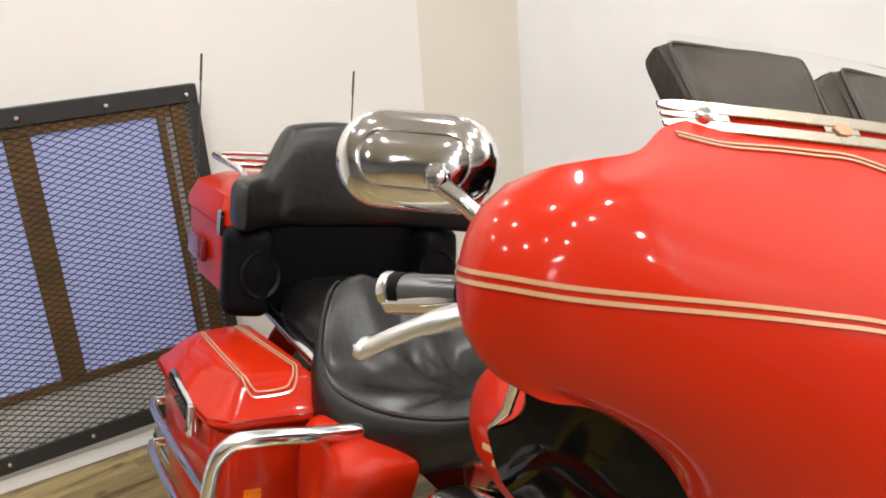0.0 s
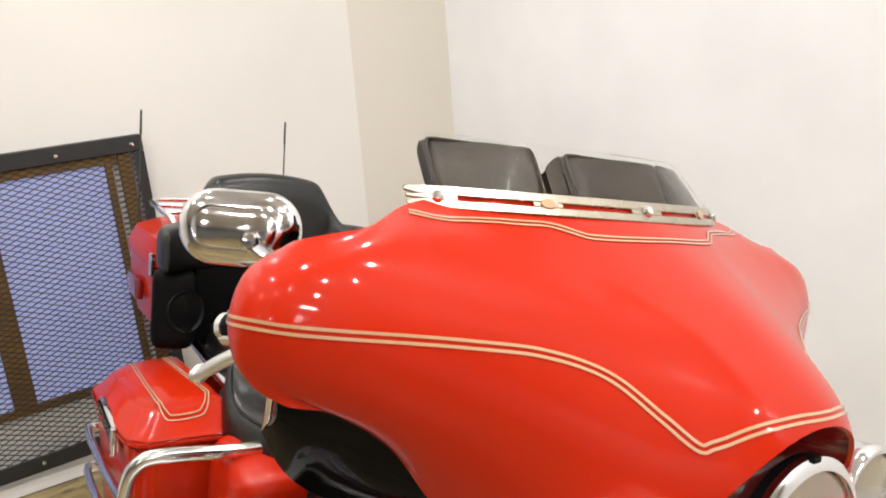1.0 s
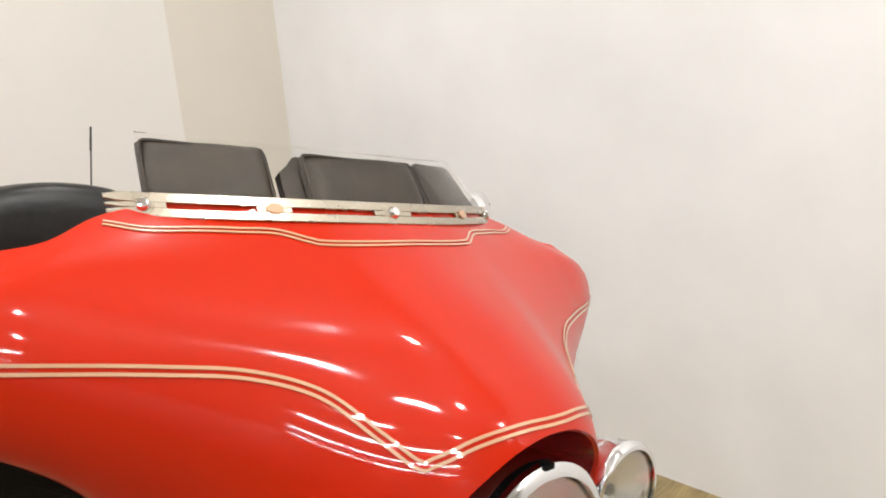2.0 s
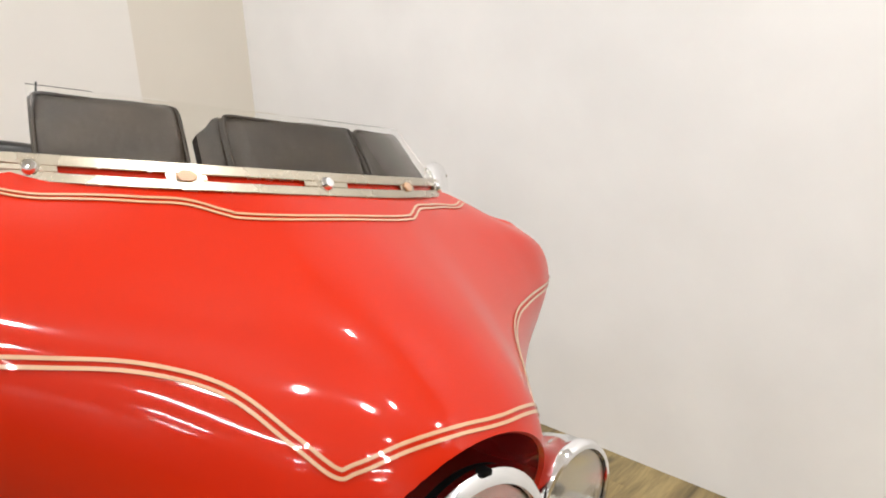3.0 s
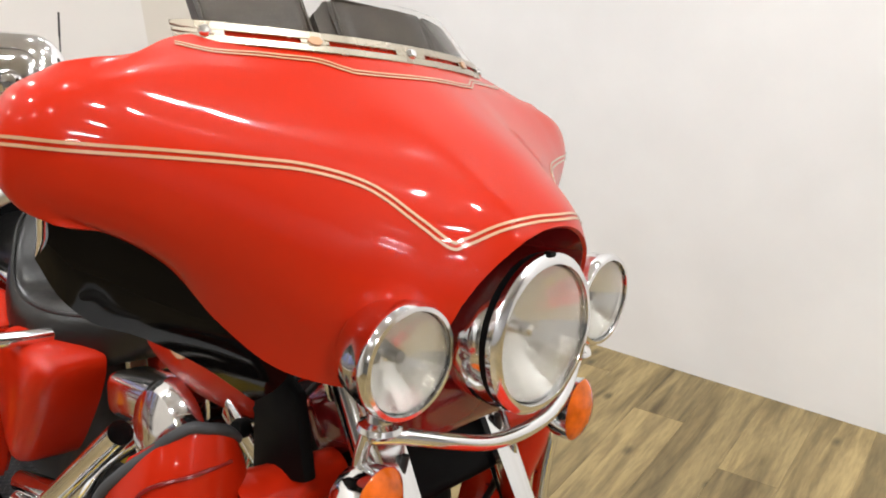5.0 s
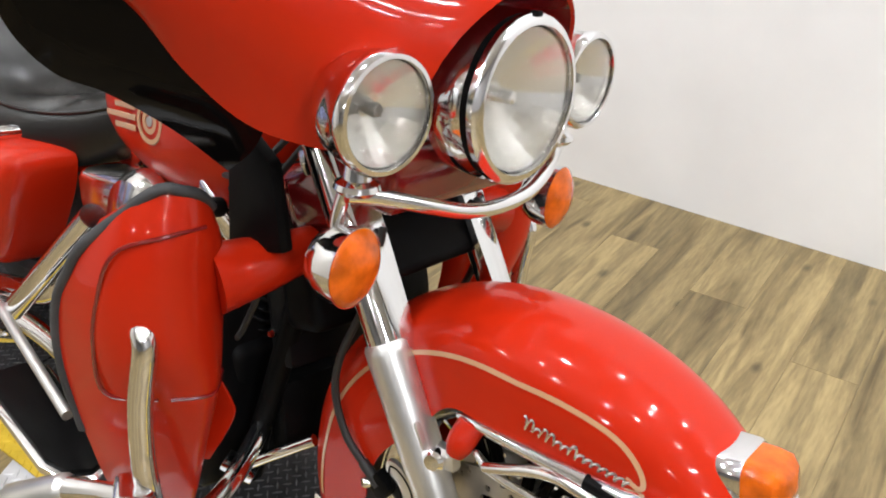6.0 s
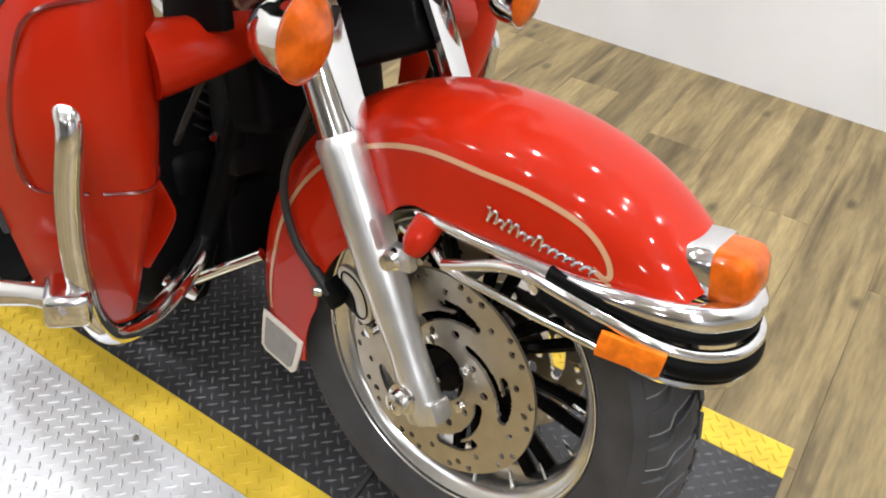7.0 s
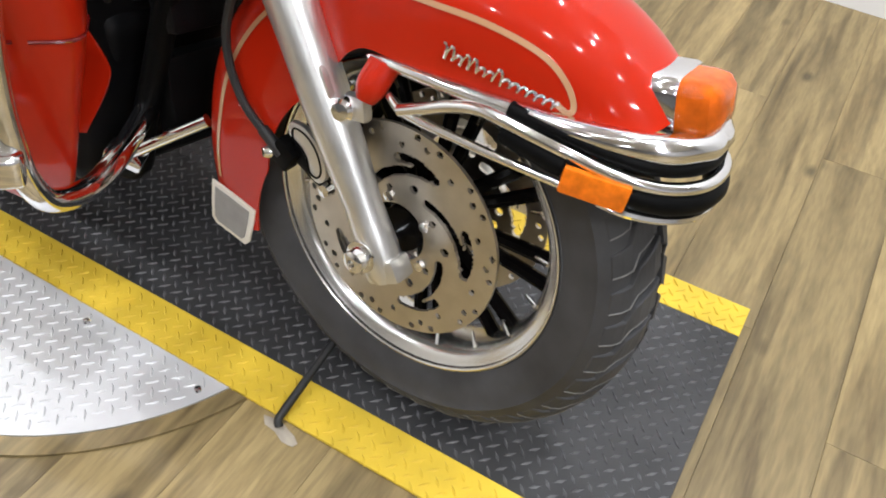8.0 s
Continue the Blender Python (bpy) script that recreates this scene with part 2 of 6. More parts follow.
def slab(outline, depth, m=None, bevel=0.0, bm=None, seg=2):
    """A flat plate: outline of (x, y) from z = 0 to depth."""
    one = bmesh.new()
    f = one.faces.new([one.verts.new((x, y, 0)) for x, y in outline])
    res = bmesh.ops.extrude_face_region(one, geom=[f])
    bmesh.ops.translate(one, verts=[v for v in res["geom"] if isinstance(v, bmesh.types.BMVert)], vec=(0, 0, depth))
    bmesh.ops.recalc_face_normals(one, faces=one.faces)
    if bevel:
        bmesh.ops.bevel(one, geom=list(one.edges), offset=bevel, segments=seg, affect="EDGES", profile=0.6)
    if m is not None:
        bmesh.ops.transform(one, matrix=m, verts=one.verts)
    return join(bm, one)


def rounded(w, h, r, n=5):
    out = []
    for cx, cy, a0 in ((w / 2 - r, h / 2 - r, 0), (-w / 2 + r, h / 2 - r, 90), (-w / 2 + r, -h / 2 + r, 180), (w / 2 - r, -h / 2 + r, 270)):
        out += [(cx + r * math.cos(radians(a0 + 90 * k / n)), cy + r * math.sin(radians(a0 + 90 * k / n))) for k in range(n + 1)]
    return out


def sheet(fn, nu, nv, thick=0.0, keep=None, closed_u=False):
    """A surface fn(u, v), u and v from 0 to 1, with a thickness."""
    bm = bmesh.new()
    g = [[bm.verts.new(fn(i / nu, j / nv)) for j in range(nv + 1)] for i in range(nu + 1)]
    for i in range(nu):
        for j in range(nv):
            q = (g[i][j], g[i + 1][j], g[i + 1][j + 1], g[i][j + 1])
            if keep is None or keep(sum((v.co for v in q), V(0, 0, 0)) / 4):
                bm.faces.new(q)
    for v in [v for v in bm.verts if not v.link_faces]:
        bm.verts.remove(v)
    if thick:
        bmesh.ops.recalc_face_normals(bm, faces=bm.faces)
        bmesh.ops.solidify(bm, geom=list(bm.faces), thickness=thick)
    return bm


def finish(name, bm, mat, smooth=True, sharp=38):
    bmesh.ops.recalc_face_normals(bm, faces=bm.faces)
    if smooth:
        for f in bm.faces:
            f.smooth = True
        for e in bm.edges:
            if len(e.link_faces) == 2 and e.calc_face_angle(0) > radians(sharp):
                e.smooth = False
    me = bpy.data.meshes.new(name)
    bm.to_mesh(me)
    bm.free()
    for mm in (mat if isinstance(mat, (list, tuple)) else [mat]):
        me.materials.append(mm)
    return me


def part(name, bm, mat, parent, label="", at=None, smooth=True, sharp=38):
    """A mesh of its own under a thing or a part; at: the world pose of the mesh's own frame."""
    ob = new(name, finish(name, bm, mat, smooth, sharp))
    ob.parent = parent
    if at is not None:
        ob.matrix_basis = WORLD_POSE[parent.name].inverted() @ at
        WORLD_POSE[ob.name] = at
    else:
        WORLD_POSE[ob.name] = WORLD_POSE[parent.name]
    return tagged(ob, label)


WORLD_POSE = {}


def thing(name, label, category, m=None, group="", kind=""):
    ob = new(name)
    ob.matrix_basis = m if m is not None else Matrix.Identity(4)
    WORLD_POSE[ob.name] = ob.matrix_basis.copy()
    return tagged(ob, label, category, group, kind)


def solid(name, bm, mat, label, category, m=None, group="", kind="", smooth=False, sharp=38):
    ob = new(name, finish(name, bm, mat, smooth, sharp))
    ob.matrix_basis = m if m is not None else Matrix.Identity(4)
    WORLD_POSE[ob.name] = ob.matrix_basis.copy()
    return tagged(ob, label, category, group, kind)


def frame_to(origin, ahead, upish=(0, 0, 1)):
    """A pose whose z axis points ahead."""
    z = Vector(ahead).normalized()
    x = Vector(upish).cross(z).normalized()
    y = z.cross(x)
    return Matrix(((x.x, y.x, z.x, origin[0]), (x.y, y.y, z.y, origin[1]), (x.z, y.z, z.z, origin[2]), (0, 0, 0, 1)))


# ---- the room ----
HIGH = 3.1
CORNER_A, CORNER_B = V(-0.470, 3.590, 0), V(-0.155, 3.940, 0)
DIR_A, DIR_B = V(-0.645, -0.764, 0), V(0.764, -0.645, 0)
FAR_A, FAR_B = CORNER_A + DIR_A * 10.5, CORNER_B + DIR_B * 8.5
BACK = FAR_A + DIR_B * 8.9


def wall(name, a, b, mat, label):
    d = b - a
    n = V(d.y, -d.x, 0).normalized()
    mid = V(0.4, 0.5, 0)
    if (mid - a).dot(n) > 0:
        n = -n
    pts = [a, b, b + n * 0.12, a + n * 0.12]
    bm = loft([[V(p.x, p.y, 0) for p in pts], [V(p.x, p.y, HIGH) for p in pts]])
    return solid(name, bm, mat, label, "wall", kind="structure")


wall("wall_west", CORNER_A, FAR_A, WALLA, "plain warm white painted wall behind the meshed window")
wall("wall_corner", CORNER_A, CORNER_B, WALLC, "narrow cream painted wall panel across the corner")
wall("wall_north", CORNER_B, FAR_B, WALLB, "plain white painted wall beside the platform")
# two unseen walls close the room; their greys shape bounce light and chrome reflections
wall("wall_south", FAR_A, BACK, GREYWALL, "plain unseen wall, grey tone set for reflections and fill")
wall("wall_east", BACK, FAR_B, EASTWALL, "plain unseen wall, pale grey tone set for reflections and fill")
room = [CORNER_A, FAR_A, BACK, FAR_B, CORNER_B]
bm = loft([[V(p.x, p.y, HIGH) for p in room], [V(p.x, p.y, HIGH + 0.1) for p in room]])
solid("ceiling", bm, CEIL, "plain pale grey ceiling", "ceiling", kind="structure")


def skirting(name, a, b):
    d = (b - a).normalized()
    n = V(d.y, -d.x, 0)
    if (V(0.4, 0.5, 0) - a).dot(n) < 0:
        n = -n
    a, b = a + d * 0.004, b - d * 0.004
    pts = [a + n * 0.003, b + n * 0.003, b + n * 0.013, a + n * 0.013]
    bm = loft([[V(p.x, p.y, 0.002) for p in pts], [V(p.x, p.y, 0.045) for p in pts]])
    return solid(name, bm, SKIRT, "low white painted skirting board along the wall foot", "skirting", kind="structure")


skirting("baseboard_west", CORNER_A, FAR_A)

# ---- meshed window on the west wall ----
WINDOW = Matrix(((DIR_A.x, 0, 0.764, CORNER_A.x), (DIR_A.y, 0, -0.645, CORNER_A.y), (0, 1, 0, 0), (0, 0, 0, 1))) @ pose(0.915, 1.128, 0, 0, 0, -1.2)   # x along the wall, y up, z into the room; hung a little askew
window = thing("window_1", "blue-lit window behind black expanded metal mesh in an iron frame", "window", WINDOW, kind="structure")


def wx(u):
    return (u - 0.897) * 1.010


def wy(v):
    return (v - 1.075) * 1.026


W0, W1, WB, WT = 0.860, 2.330, 0.062, 1.105


def bar2(x0, x1, y0, y1, z0, z1, bevel=0.002):
    x0, x1, y0, y1 = wx(x0), wx(x1), wy(y0), wy(y1)
    return block(x1 - x0, y1 - y0, z1 - z0, pose((x0 + x1) / 2, (y0 + y1) / 2, (z0 + z1) / 2), bevel, 1)


part("pane", bar2(0.99, 2.20, 0.285, 1.02, 0.004, 0.010), PANE, window, "frosted pale blue pane lit from behind")
part("backing", bar2(W0 + 0.01, W1 - 0.01, WB + 0.01, WT - 0.01, 0.0005, 0.0035), SKIRT, window, "white painted backing board")
for x0, x1, y0, y1 in ((W0, W1, WT - 0.052, WT), (W0, W1, WB, WB + 0.055)):
    part("frame_rail", bar2(x0, x1, y0, y1, 0.036, 0.044), IRON, window)
for x0, x1 in ((W0, W0 + 0.036), (W1 - 0.036, W1)):
    part("frame_stile", bar2(x0, x1, WB + 0.056, WT - 0.053, 0.036, 0.044), IRON, window)
part("frame_side", bar2(W0, W0 + 0.006, WB, WT, 0.004, 0.035), IRON, window)
part("frame_side", bar2(W0, W1, WT - 0.006, WT, 0.004, 0.035), IRON, window)
for x0, x1, y0, y1 in ((0.905, 0.945, 0.12, 1.05), (0.968, 0.990, 0.29, 1.05), (1.350, 1.420, 0.29, 1.02), (1.82, 1.89, 0.29, 1.02)):
    part("stud", bar2(x0, x1, y0, y1, 0.011, 0.028), STUD, window, "brown wooden stud")
for y0, y1 in ((0.262, 0.289), (1.021, 1.050)):
    part("stud", bar2(0.95, 2.29, y0, y1, 0.011, 0.027), STUD, window, "brown wooden rail")
for x, y in [(0.897 + 0.2395 * k, yy) for k in range(6) for yy in (1.075, 0.092)] + [(0.875, 0.349), (0.875, 0.70)]:
    part("bolt", lathe([(0.0, 0.0095), (0.006, 0.008), (0.0085, 0.0045), (0.0085, 0.0)], pose(wx(x), wy(y), 0.0442), 10), CHROME, window, "bright bolt head")
# expanded metal: rows of wavy strands that meet at their crests
bm = bmesh.new()
pitch_x, pitch_y = 0.0430, 0.0092
nx = int((W1 - W0 - 0.07) / pitch_x * 2)
rows = int((WT - WB - 0.10) / pitch_y)
for r in range(rows + 1):
    y = WB + 0.052 + r * pitch_y
    prev = None
    for k in range(nx + 1):
        x = W0 + 0.034 + k * pitch_x / 2
        dy = pitch_y * 0.5 * (1 if (k + r) % 2 else -1)
        c = V(wx(x), wy(y + dy), 0.033)
        ring = [bm.verts.new(c + V(0, a, b)) for a, b in ((-0.0016, -0.001), (0.0016, -0.001), (0.0016, 0.0014), (-0.0016, 0.0014))]
        if prev:
            for i in range(4):
                bm.faces.new((prev[i], prev[(i + 1) % 4], ring[(i + 1) % 4], ring[i]))
        prev = ring
tagged(part("mesh", bm, MESHM, window, "black expanded metal diamond mesh", smooth=False), kind="stuff")

# ---- ceiling lights ----
def lamp(parent, shape, size, size_y, watts, colour, z):
    data = bpy.data.lights.new("lamp", "AREA")
    data.shape, data.size, data.energy, data.color = shape, size, watts, colour
    if shape == "RECTANGLE":
        data.size_y = size_y
    ob = new("lamp", data)
    ob.parent = parent
    ob.matrix_basis = pose(0, 0, z)
    return ob


def tube_light(m, watts, group):
    t = thing("ceiling_light", "short white ceiling fitting with lit tubes", "ceiling light", m, group)
    part("housing", block(0.66, 0.16, 0.05, pose(0, 0, 0.06), 0.008), WHITE, t)
    for y in (-0.045, 0.045):
        part("lamp_tube", tube([(-0.29, y, 0.022), (0.29, y, 0.022)], 0.013, 10), LAMP, t, "lit white tube")
    lamp(t, "RECTANGLE", 0.58, 0.10, watts, (1.0, 0.985, 0.965), 0.004)
    return t


def spot_light(m):
    t = thing("downlight", "small round lit ceiling downlight", "ceiling light", m, "ceiling downlights")
    part("ring", lathe([(0.05, 0.0), (0.066, 0.0), (0.068, 0.012), (0.05, 0.012)], pose(0, 0, 0), 24), WHITE, t)
    part("lamp_face", lathe([(0.0, 0.004), (0.047, 0.004), (0.047, 0.010), (0.0, 0.010)], pose(0, 0, 0), 20), SPOT, t, "lit lamp face")
    lamp(t, "DISK", 0.09, 0.09, SPOT_WATTS, (1.0, 0.983, 0.96), -0.002)
    return t


first = tube_light(pose(2.0, -1.75, HIGH - 0.09, 0, 0, 25), FAR_WATTS, "far ceiling fittings")
for x, y in ((2.4, -3.5), (2.7, -5.0), (-0.6, -4.6), (-2.8, -3.2)):
    copy_thing(first, pose(x, y, HIGH - 0.09, 0, 0, 25))
first = spot_light(pose(0.35, 1.35, HIGH - 0.013))
for x, y in ((1.6, 1.72), (1.52, 0.42), (1.85, 0.85), (1.88, -0.55), (2.9, 0.95), (3.72, 0.27), (0.5, 2.8), (-1.0, 2.4), (-1.6, 1.6), (-2.1, 0.8), (-0.6, 0.75), (0.7, -0.35), (-0.2, -0.5), (-1.3, -0.3)):
    copy_thing(first, pose(x, y, HIGH - 0.013))

# ---- the tread-plate strip, the round plate and the floor ----
DS, DN = V(0.80, -0.60, 0), V(0.60, 0.80, 0)
STRIP = Matrix(((DS.x, DN.x, 0, 0), (DS.y, DN.y, 0, 0), (0, 0, 1, 0), (0, 0, 0, 1)))     # x along the strip, y across it
N0, N1, N2, N3, S0, S1 = 1.132, 1.2055, 1.643, 1.712, -2.1, 0.405
strip = thing("platform", "black tread-plate parking strip with yellow painted edges on the floor", "platform", STRIP, kind="structure")
part("tread_plate", block(S1 - S0, N2 - N1, 0.006, pose((S0 + S1) / 2, (N1 + N2) / 2, 0.004), 0.0008, 1), MAT, strip, "black tread plate", smooth=False)
for a, b in ((N0, N1), (N2, N3)):
    part("yellow_edge", block(S1 - S0, b - a - 0.0006, 0.006, pose((S0 + S1) / 2, (a + b) / 2, 0.004), 0.0008, 1), YELLOW, strip, "yellow painted tread plate", smooth=False)


part("joint", block(0.006, N3 - N0, 0.0012, pose(-1.335, (N0 + N3) / 2, 0.0074)), BLACK, strip, "dark joint between two plates", smooth=False)


def lugs(inside, s0, s1, n0, n1, z, pitch=0.0185):
    """Raised tread bars in a basket weave, each end meeting the side of the next bar."""
    verts, faces = [], []
    half = pitch * math.sqrt(0.5)
    for i in range(int((s1 - s0) / half) + 1):
        for j in range(int((n1 - n0) / half) + 1):
            s, n = s0 + (i + 0.5) * half, n0 + (j + 0.5) * half
            if (i + j) % 2 or not inside(s, n):
                continue
            a = radians(45 if i % 2 else -45) + random.uniform(-0.05, 0.05)
            c, d = math.cos(a), math.sin(a)
            l, w, h = 0.0110 * random.uniform(0.9, 1.08), 0.0031, 0.0024
            k = len(verts)
            for x, y, up in ((-l, 0, 0), (0, -w, 0), (l, 0, 0), (0, w, 0), (-l * 0.55, 0, h), (l * 0.55, 0, h)):
                verts.append((s + x * c - y * d, n + x * d + y * c, z + up))
            faces += [(k, k + 1, k + 5, k + 4), (k + 1, k + 2, k + 5), (k + 2, k + 3, k + 4, k + 5), (k + 3, k, k + 4)]
    bm = bmesh.new()
    vs = [bm.verts.new(v) for v in verts]
    for f in faces:
        bm.faces.new([vs[i] for i in f])
    return bm


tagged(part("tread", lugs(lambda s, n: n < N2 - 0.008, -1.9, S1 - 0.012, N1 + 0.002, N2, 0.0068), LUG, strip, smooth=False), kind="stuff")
tagged(part("tread", lugs(lambda s, n: n < N1 - 0.006, -1.9, S1 - 0.012, N0 - 0.002, N1, 0.0068), YELLOW, strip, smooth=False), kind="stuff")
tagged(part("tread", lugs(lambda s, n: n < N3 - 0.006, -1.9, S1 - 0.012, N2 - 0.002, N3, 0.0068), YELLOW, strip, smooth=False), kind="stuff")

RC, RS, RN = 0.473, -0.653, 1.3215     # round plate: radius and centre, along and across


def arc(r, n, edge):
    half = math.acos((RN - edge) / r)
    return [(RS + r * math.sin(t), RN - r * math.cos(t)) for t in (half * (2 * k / n - 1) for k in range(n + 1))]


round_plate = thing("round_plate", "bare silver tread-plate round let into the floor beside the strip", "floor plate", STRIP, kind="structure")
part("plate", slab(arc(RC, 60, N0 - 0.001), 0.005, pose(0, 0, 0.0015)), SILVER, round_plate, smooth=False)
tagged(part("tread", lugs(lambda s, n: n < N0 - 0.012 and math.hypot(s - RS, n - RN) < RC - 0.015, RS - RC, RS + RC, RN - RC, N0, 0.0063), SILVER, round_plate, smooth=False), kind="stuff")
outer, inner = arc(RC + 0.030, 60, N0 - 0.001), arc(RC + 0.001, 60, N0 - 0.001)
rim = slab(outer + inner[::-1], 0.0040, pose(0, 0, 0.0012))
part("rim", rim, WOOD, round_plate, "wood-look edging round the plate", smooth=False)
for s, n in ((-0.490, 1.108), (-0.256, 1.104)):
    part("screw", lathe([(0.0, 0.0035), (0.005, 0.003), (0.0068, 0.0)], pose(s, n, 0.0065), 12), CHROME, round_plate, "domed screw head")

# a black rod that hooks over the strip's near edge
hook = thing("tie_rod", "short black rod hooked over the yellow edge beside the front tyre", "tie rod", STRIP)
part("rod", tube(curve_through([(-0.116, 1.118, 0.006), (-0.121, 1.124, 0.013), (-0.1215, 1.145, 0.018), (-0.122, 1.205, 0.030), (-0.1225, 1.275, 0.044)], 5), 0.0062, 10), CABLE, hook, "scuffed black rod")
part("stain", slab([(-0.150, 1.124), (-0.138, 1.112), (-0.118, 1.110), (-0.100, 1.102), (-0.082, 1.103), (-0.078, 1.111), (-0.090, 1.119), (-0.105, 1.123), (-0.12, 1.129)], 0.0012, pose(0, 0, 0.0006), 0.0006, seg=1), FILLER, hook, "dried pale filler under the hook")

floor = thing("floor", "weathered oak laminate floor of long planks", "floor", STRIP, kind="structure")
inv = STRIP.inverted()
base = [inv @ p for p in room]
part("underlay", loft([[V(p.x, p.y, -0.0325) for p in base], [V(p.x, p.y, -0.0128) for p in base]]), GROUT, floor, smooth=False)
PW, PL = 0.152, 1.22
plank_meshes = []
for k in range(4):
    b = block(PW - 0.0004, PL - 0.0004, 0.012, None, 0.0004, 1)
    plank_meshes.append(finish("plank", b, WOOD, False))


def planks():
    """Planks cut to the room's outline: those round the strip one by one, the rest of the floor as one mesh."""
    sides = []
    for a, b in zip(base, base[1:] + base[:1]):
        d = (b - a).normalized()
        n = V(-d.y, d.x, 0)
        if (V(0, 1.4, 0) - a).dot(n) > 0:
            n = -n
        sides.append((a + n * 0.05, n))          # the planks end inside the walls' thickness
    far = bmesh.new()
    count = 0
    for i in range(-75, 62):
        s = i * PW + 0.04
        shift = (i * 0.437) % 1.0 * PL
        for j in range(-11, 5):
            n = j * PL + shift
            corners = [V(s + x * PW / 2, n + y * PL / 2, 0) for x in (-1, 1) for y in (-1, 1)]
            if any(all((c - a).dot(m) > 0 for c in corners) for a, m in sides):
                continue
            cut = any((c - a).dot(m) > 0 for c in corners for a, m in sides)
            near = -2.2 < s < 2.4 and -0.9 < n < 3.2
            if near and not cut:
                ob = new("plank", plank_meshes[count % 4])
            else:
                one = block(PW - 0.0004, PL - 0.0004, 0.012, None, 0.0004 if near else 0.0, 1)
                for a, m in sides:
                    bmesh.ops.bisect_plane(one, geom=one.verts[:] + one.edges[:] + one.faces[:], plane_co=a - V(s, n, 0), plane_no=m, clear_outer=True)
                if not one.faces:
                    continue
                if not near:
                    bmesh.ops.translate(one, vec=(s, n, -0.0065), verts=one.verts)
                    join(far, one)
                    continue
                ob = new("plank", finish("plank", one, WOOD, False))
            ob.parent = floor
            ob.matrix_basis = pose(s, n, -0.0065)
            count += 1
    tagged(part("plank_field", far, WOODFAR, floor, smooth=False), kind="stuff")
    return count


PLANKS = planks

# ---- the motorcycle ----
bike = thing("motorcycle", "red touring motorcycle with chrome trim leaning on its side stand", "motorcycle", BODY)


def fp(name, bm, mat, label="", parent=None, **k):
    """A part of the steered front end."""
    return part(name, bm, mat, parent or bike, label, None if parent else FRONT, **k)


def bp(name, bm, mat, label="", parent=None, **k):
    """A part of the body."""
    return part(name, bm, mat, parent or bike, label, None if parent else BODY, **k)


# front wheel
WHEEL = Matrix(((1, 0, 0, 0), (0, 0, 1, 0), (0, -1, 0, 0.31), (0, 0, 0, 1)))      # z of the lathe runs along +y
TYRE_HALF = [(0.2105, 0.045), (0.214, 0.0485), (0.2155, 0.0475), (0.232, 0.0555), (0.252, 0.0605), (0.262, 0.0610), (0.2645, 0.0622), (0.267, 0.0606), (0.278, 0.0550), (0.289, 0.046), (0.2975, 0.033), (0.303, 0.017)]
TYRE_PROFILE = [(r, -h) for r, h in TYRE_HALF] + [(0.3045, 0.0)] + TYRE_HALF[::-1]
wheel = fp("front_wheel", lathe([(0.004, -0.062), (0.030, -0.062), (0.034, -0.030), (0.030, 0.0), (0.034, 0.030), (0.030, 0.062), (0.004, 0.062)], WHEEL, 32), BLACKGLOSS, "black-hubbed wheel with a polished rim")


def ring_body(profile, sides=96):
    """A turned ring whose profile closes on itself."""
    bm = bmesh.new()
    rings = [[WHEEL @ V(r * math.cos(a), r * math.sin(a), h) for r, h in profile] for a in (2 * math.pi * k / sides for k in range(sides))]
    rows = [[bm.verts.new(p) for p in ring] for ring in rings]
    m = len(profile)
    for i in range(sides):
        a, b = rows[i], rows[(i + 1) % sides]
        for j in range(m):
            bm.faces.new((a[j], a[(j + 1) % m], b[(j + 1) % m], b[j]))
    return bm


part("tyre", ring_body(TYRE_PROFILE + [(0.205, 0.03), (0.205, -0.03)]), RUBBER, wheel, "black road tyre with angled tread grooves")
RIM_FACE = [(0.2125, 0.0500), (0.2105, 0.0505), (0.2085, 0.0490), (0.2075, 0.0450), (0.2035, 0.0425), (0.1985, 0.0405), (0.1930, 0.0360), (0.1870, 0.0260), (0.183, 0.0120)]
part("rim", ring_body([(r, -h) for r, h in RIM_FACE] + [(r, h) for r, h in RIM_FACE[::-1]] + [(0.2100, 0.0440), (0.2030, 0.0330), (0.2010, 0.0), (0.2030, -0.0330), (0.2100, -0.0440)]), POLISHED, wheel, "polished aluminium rim")
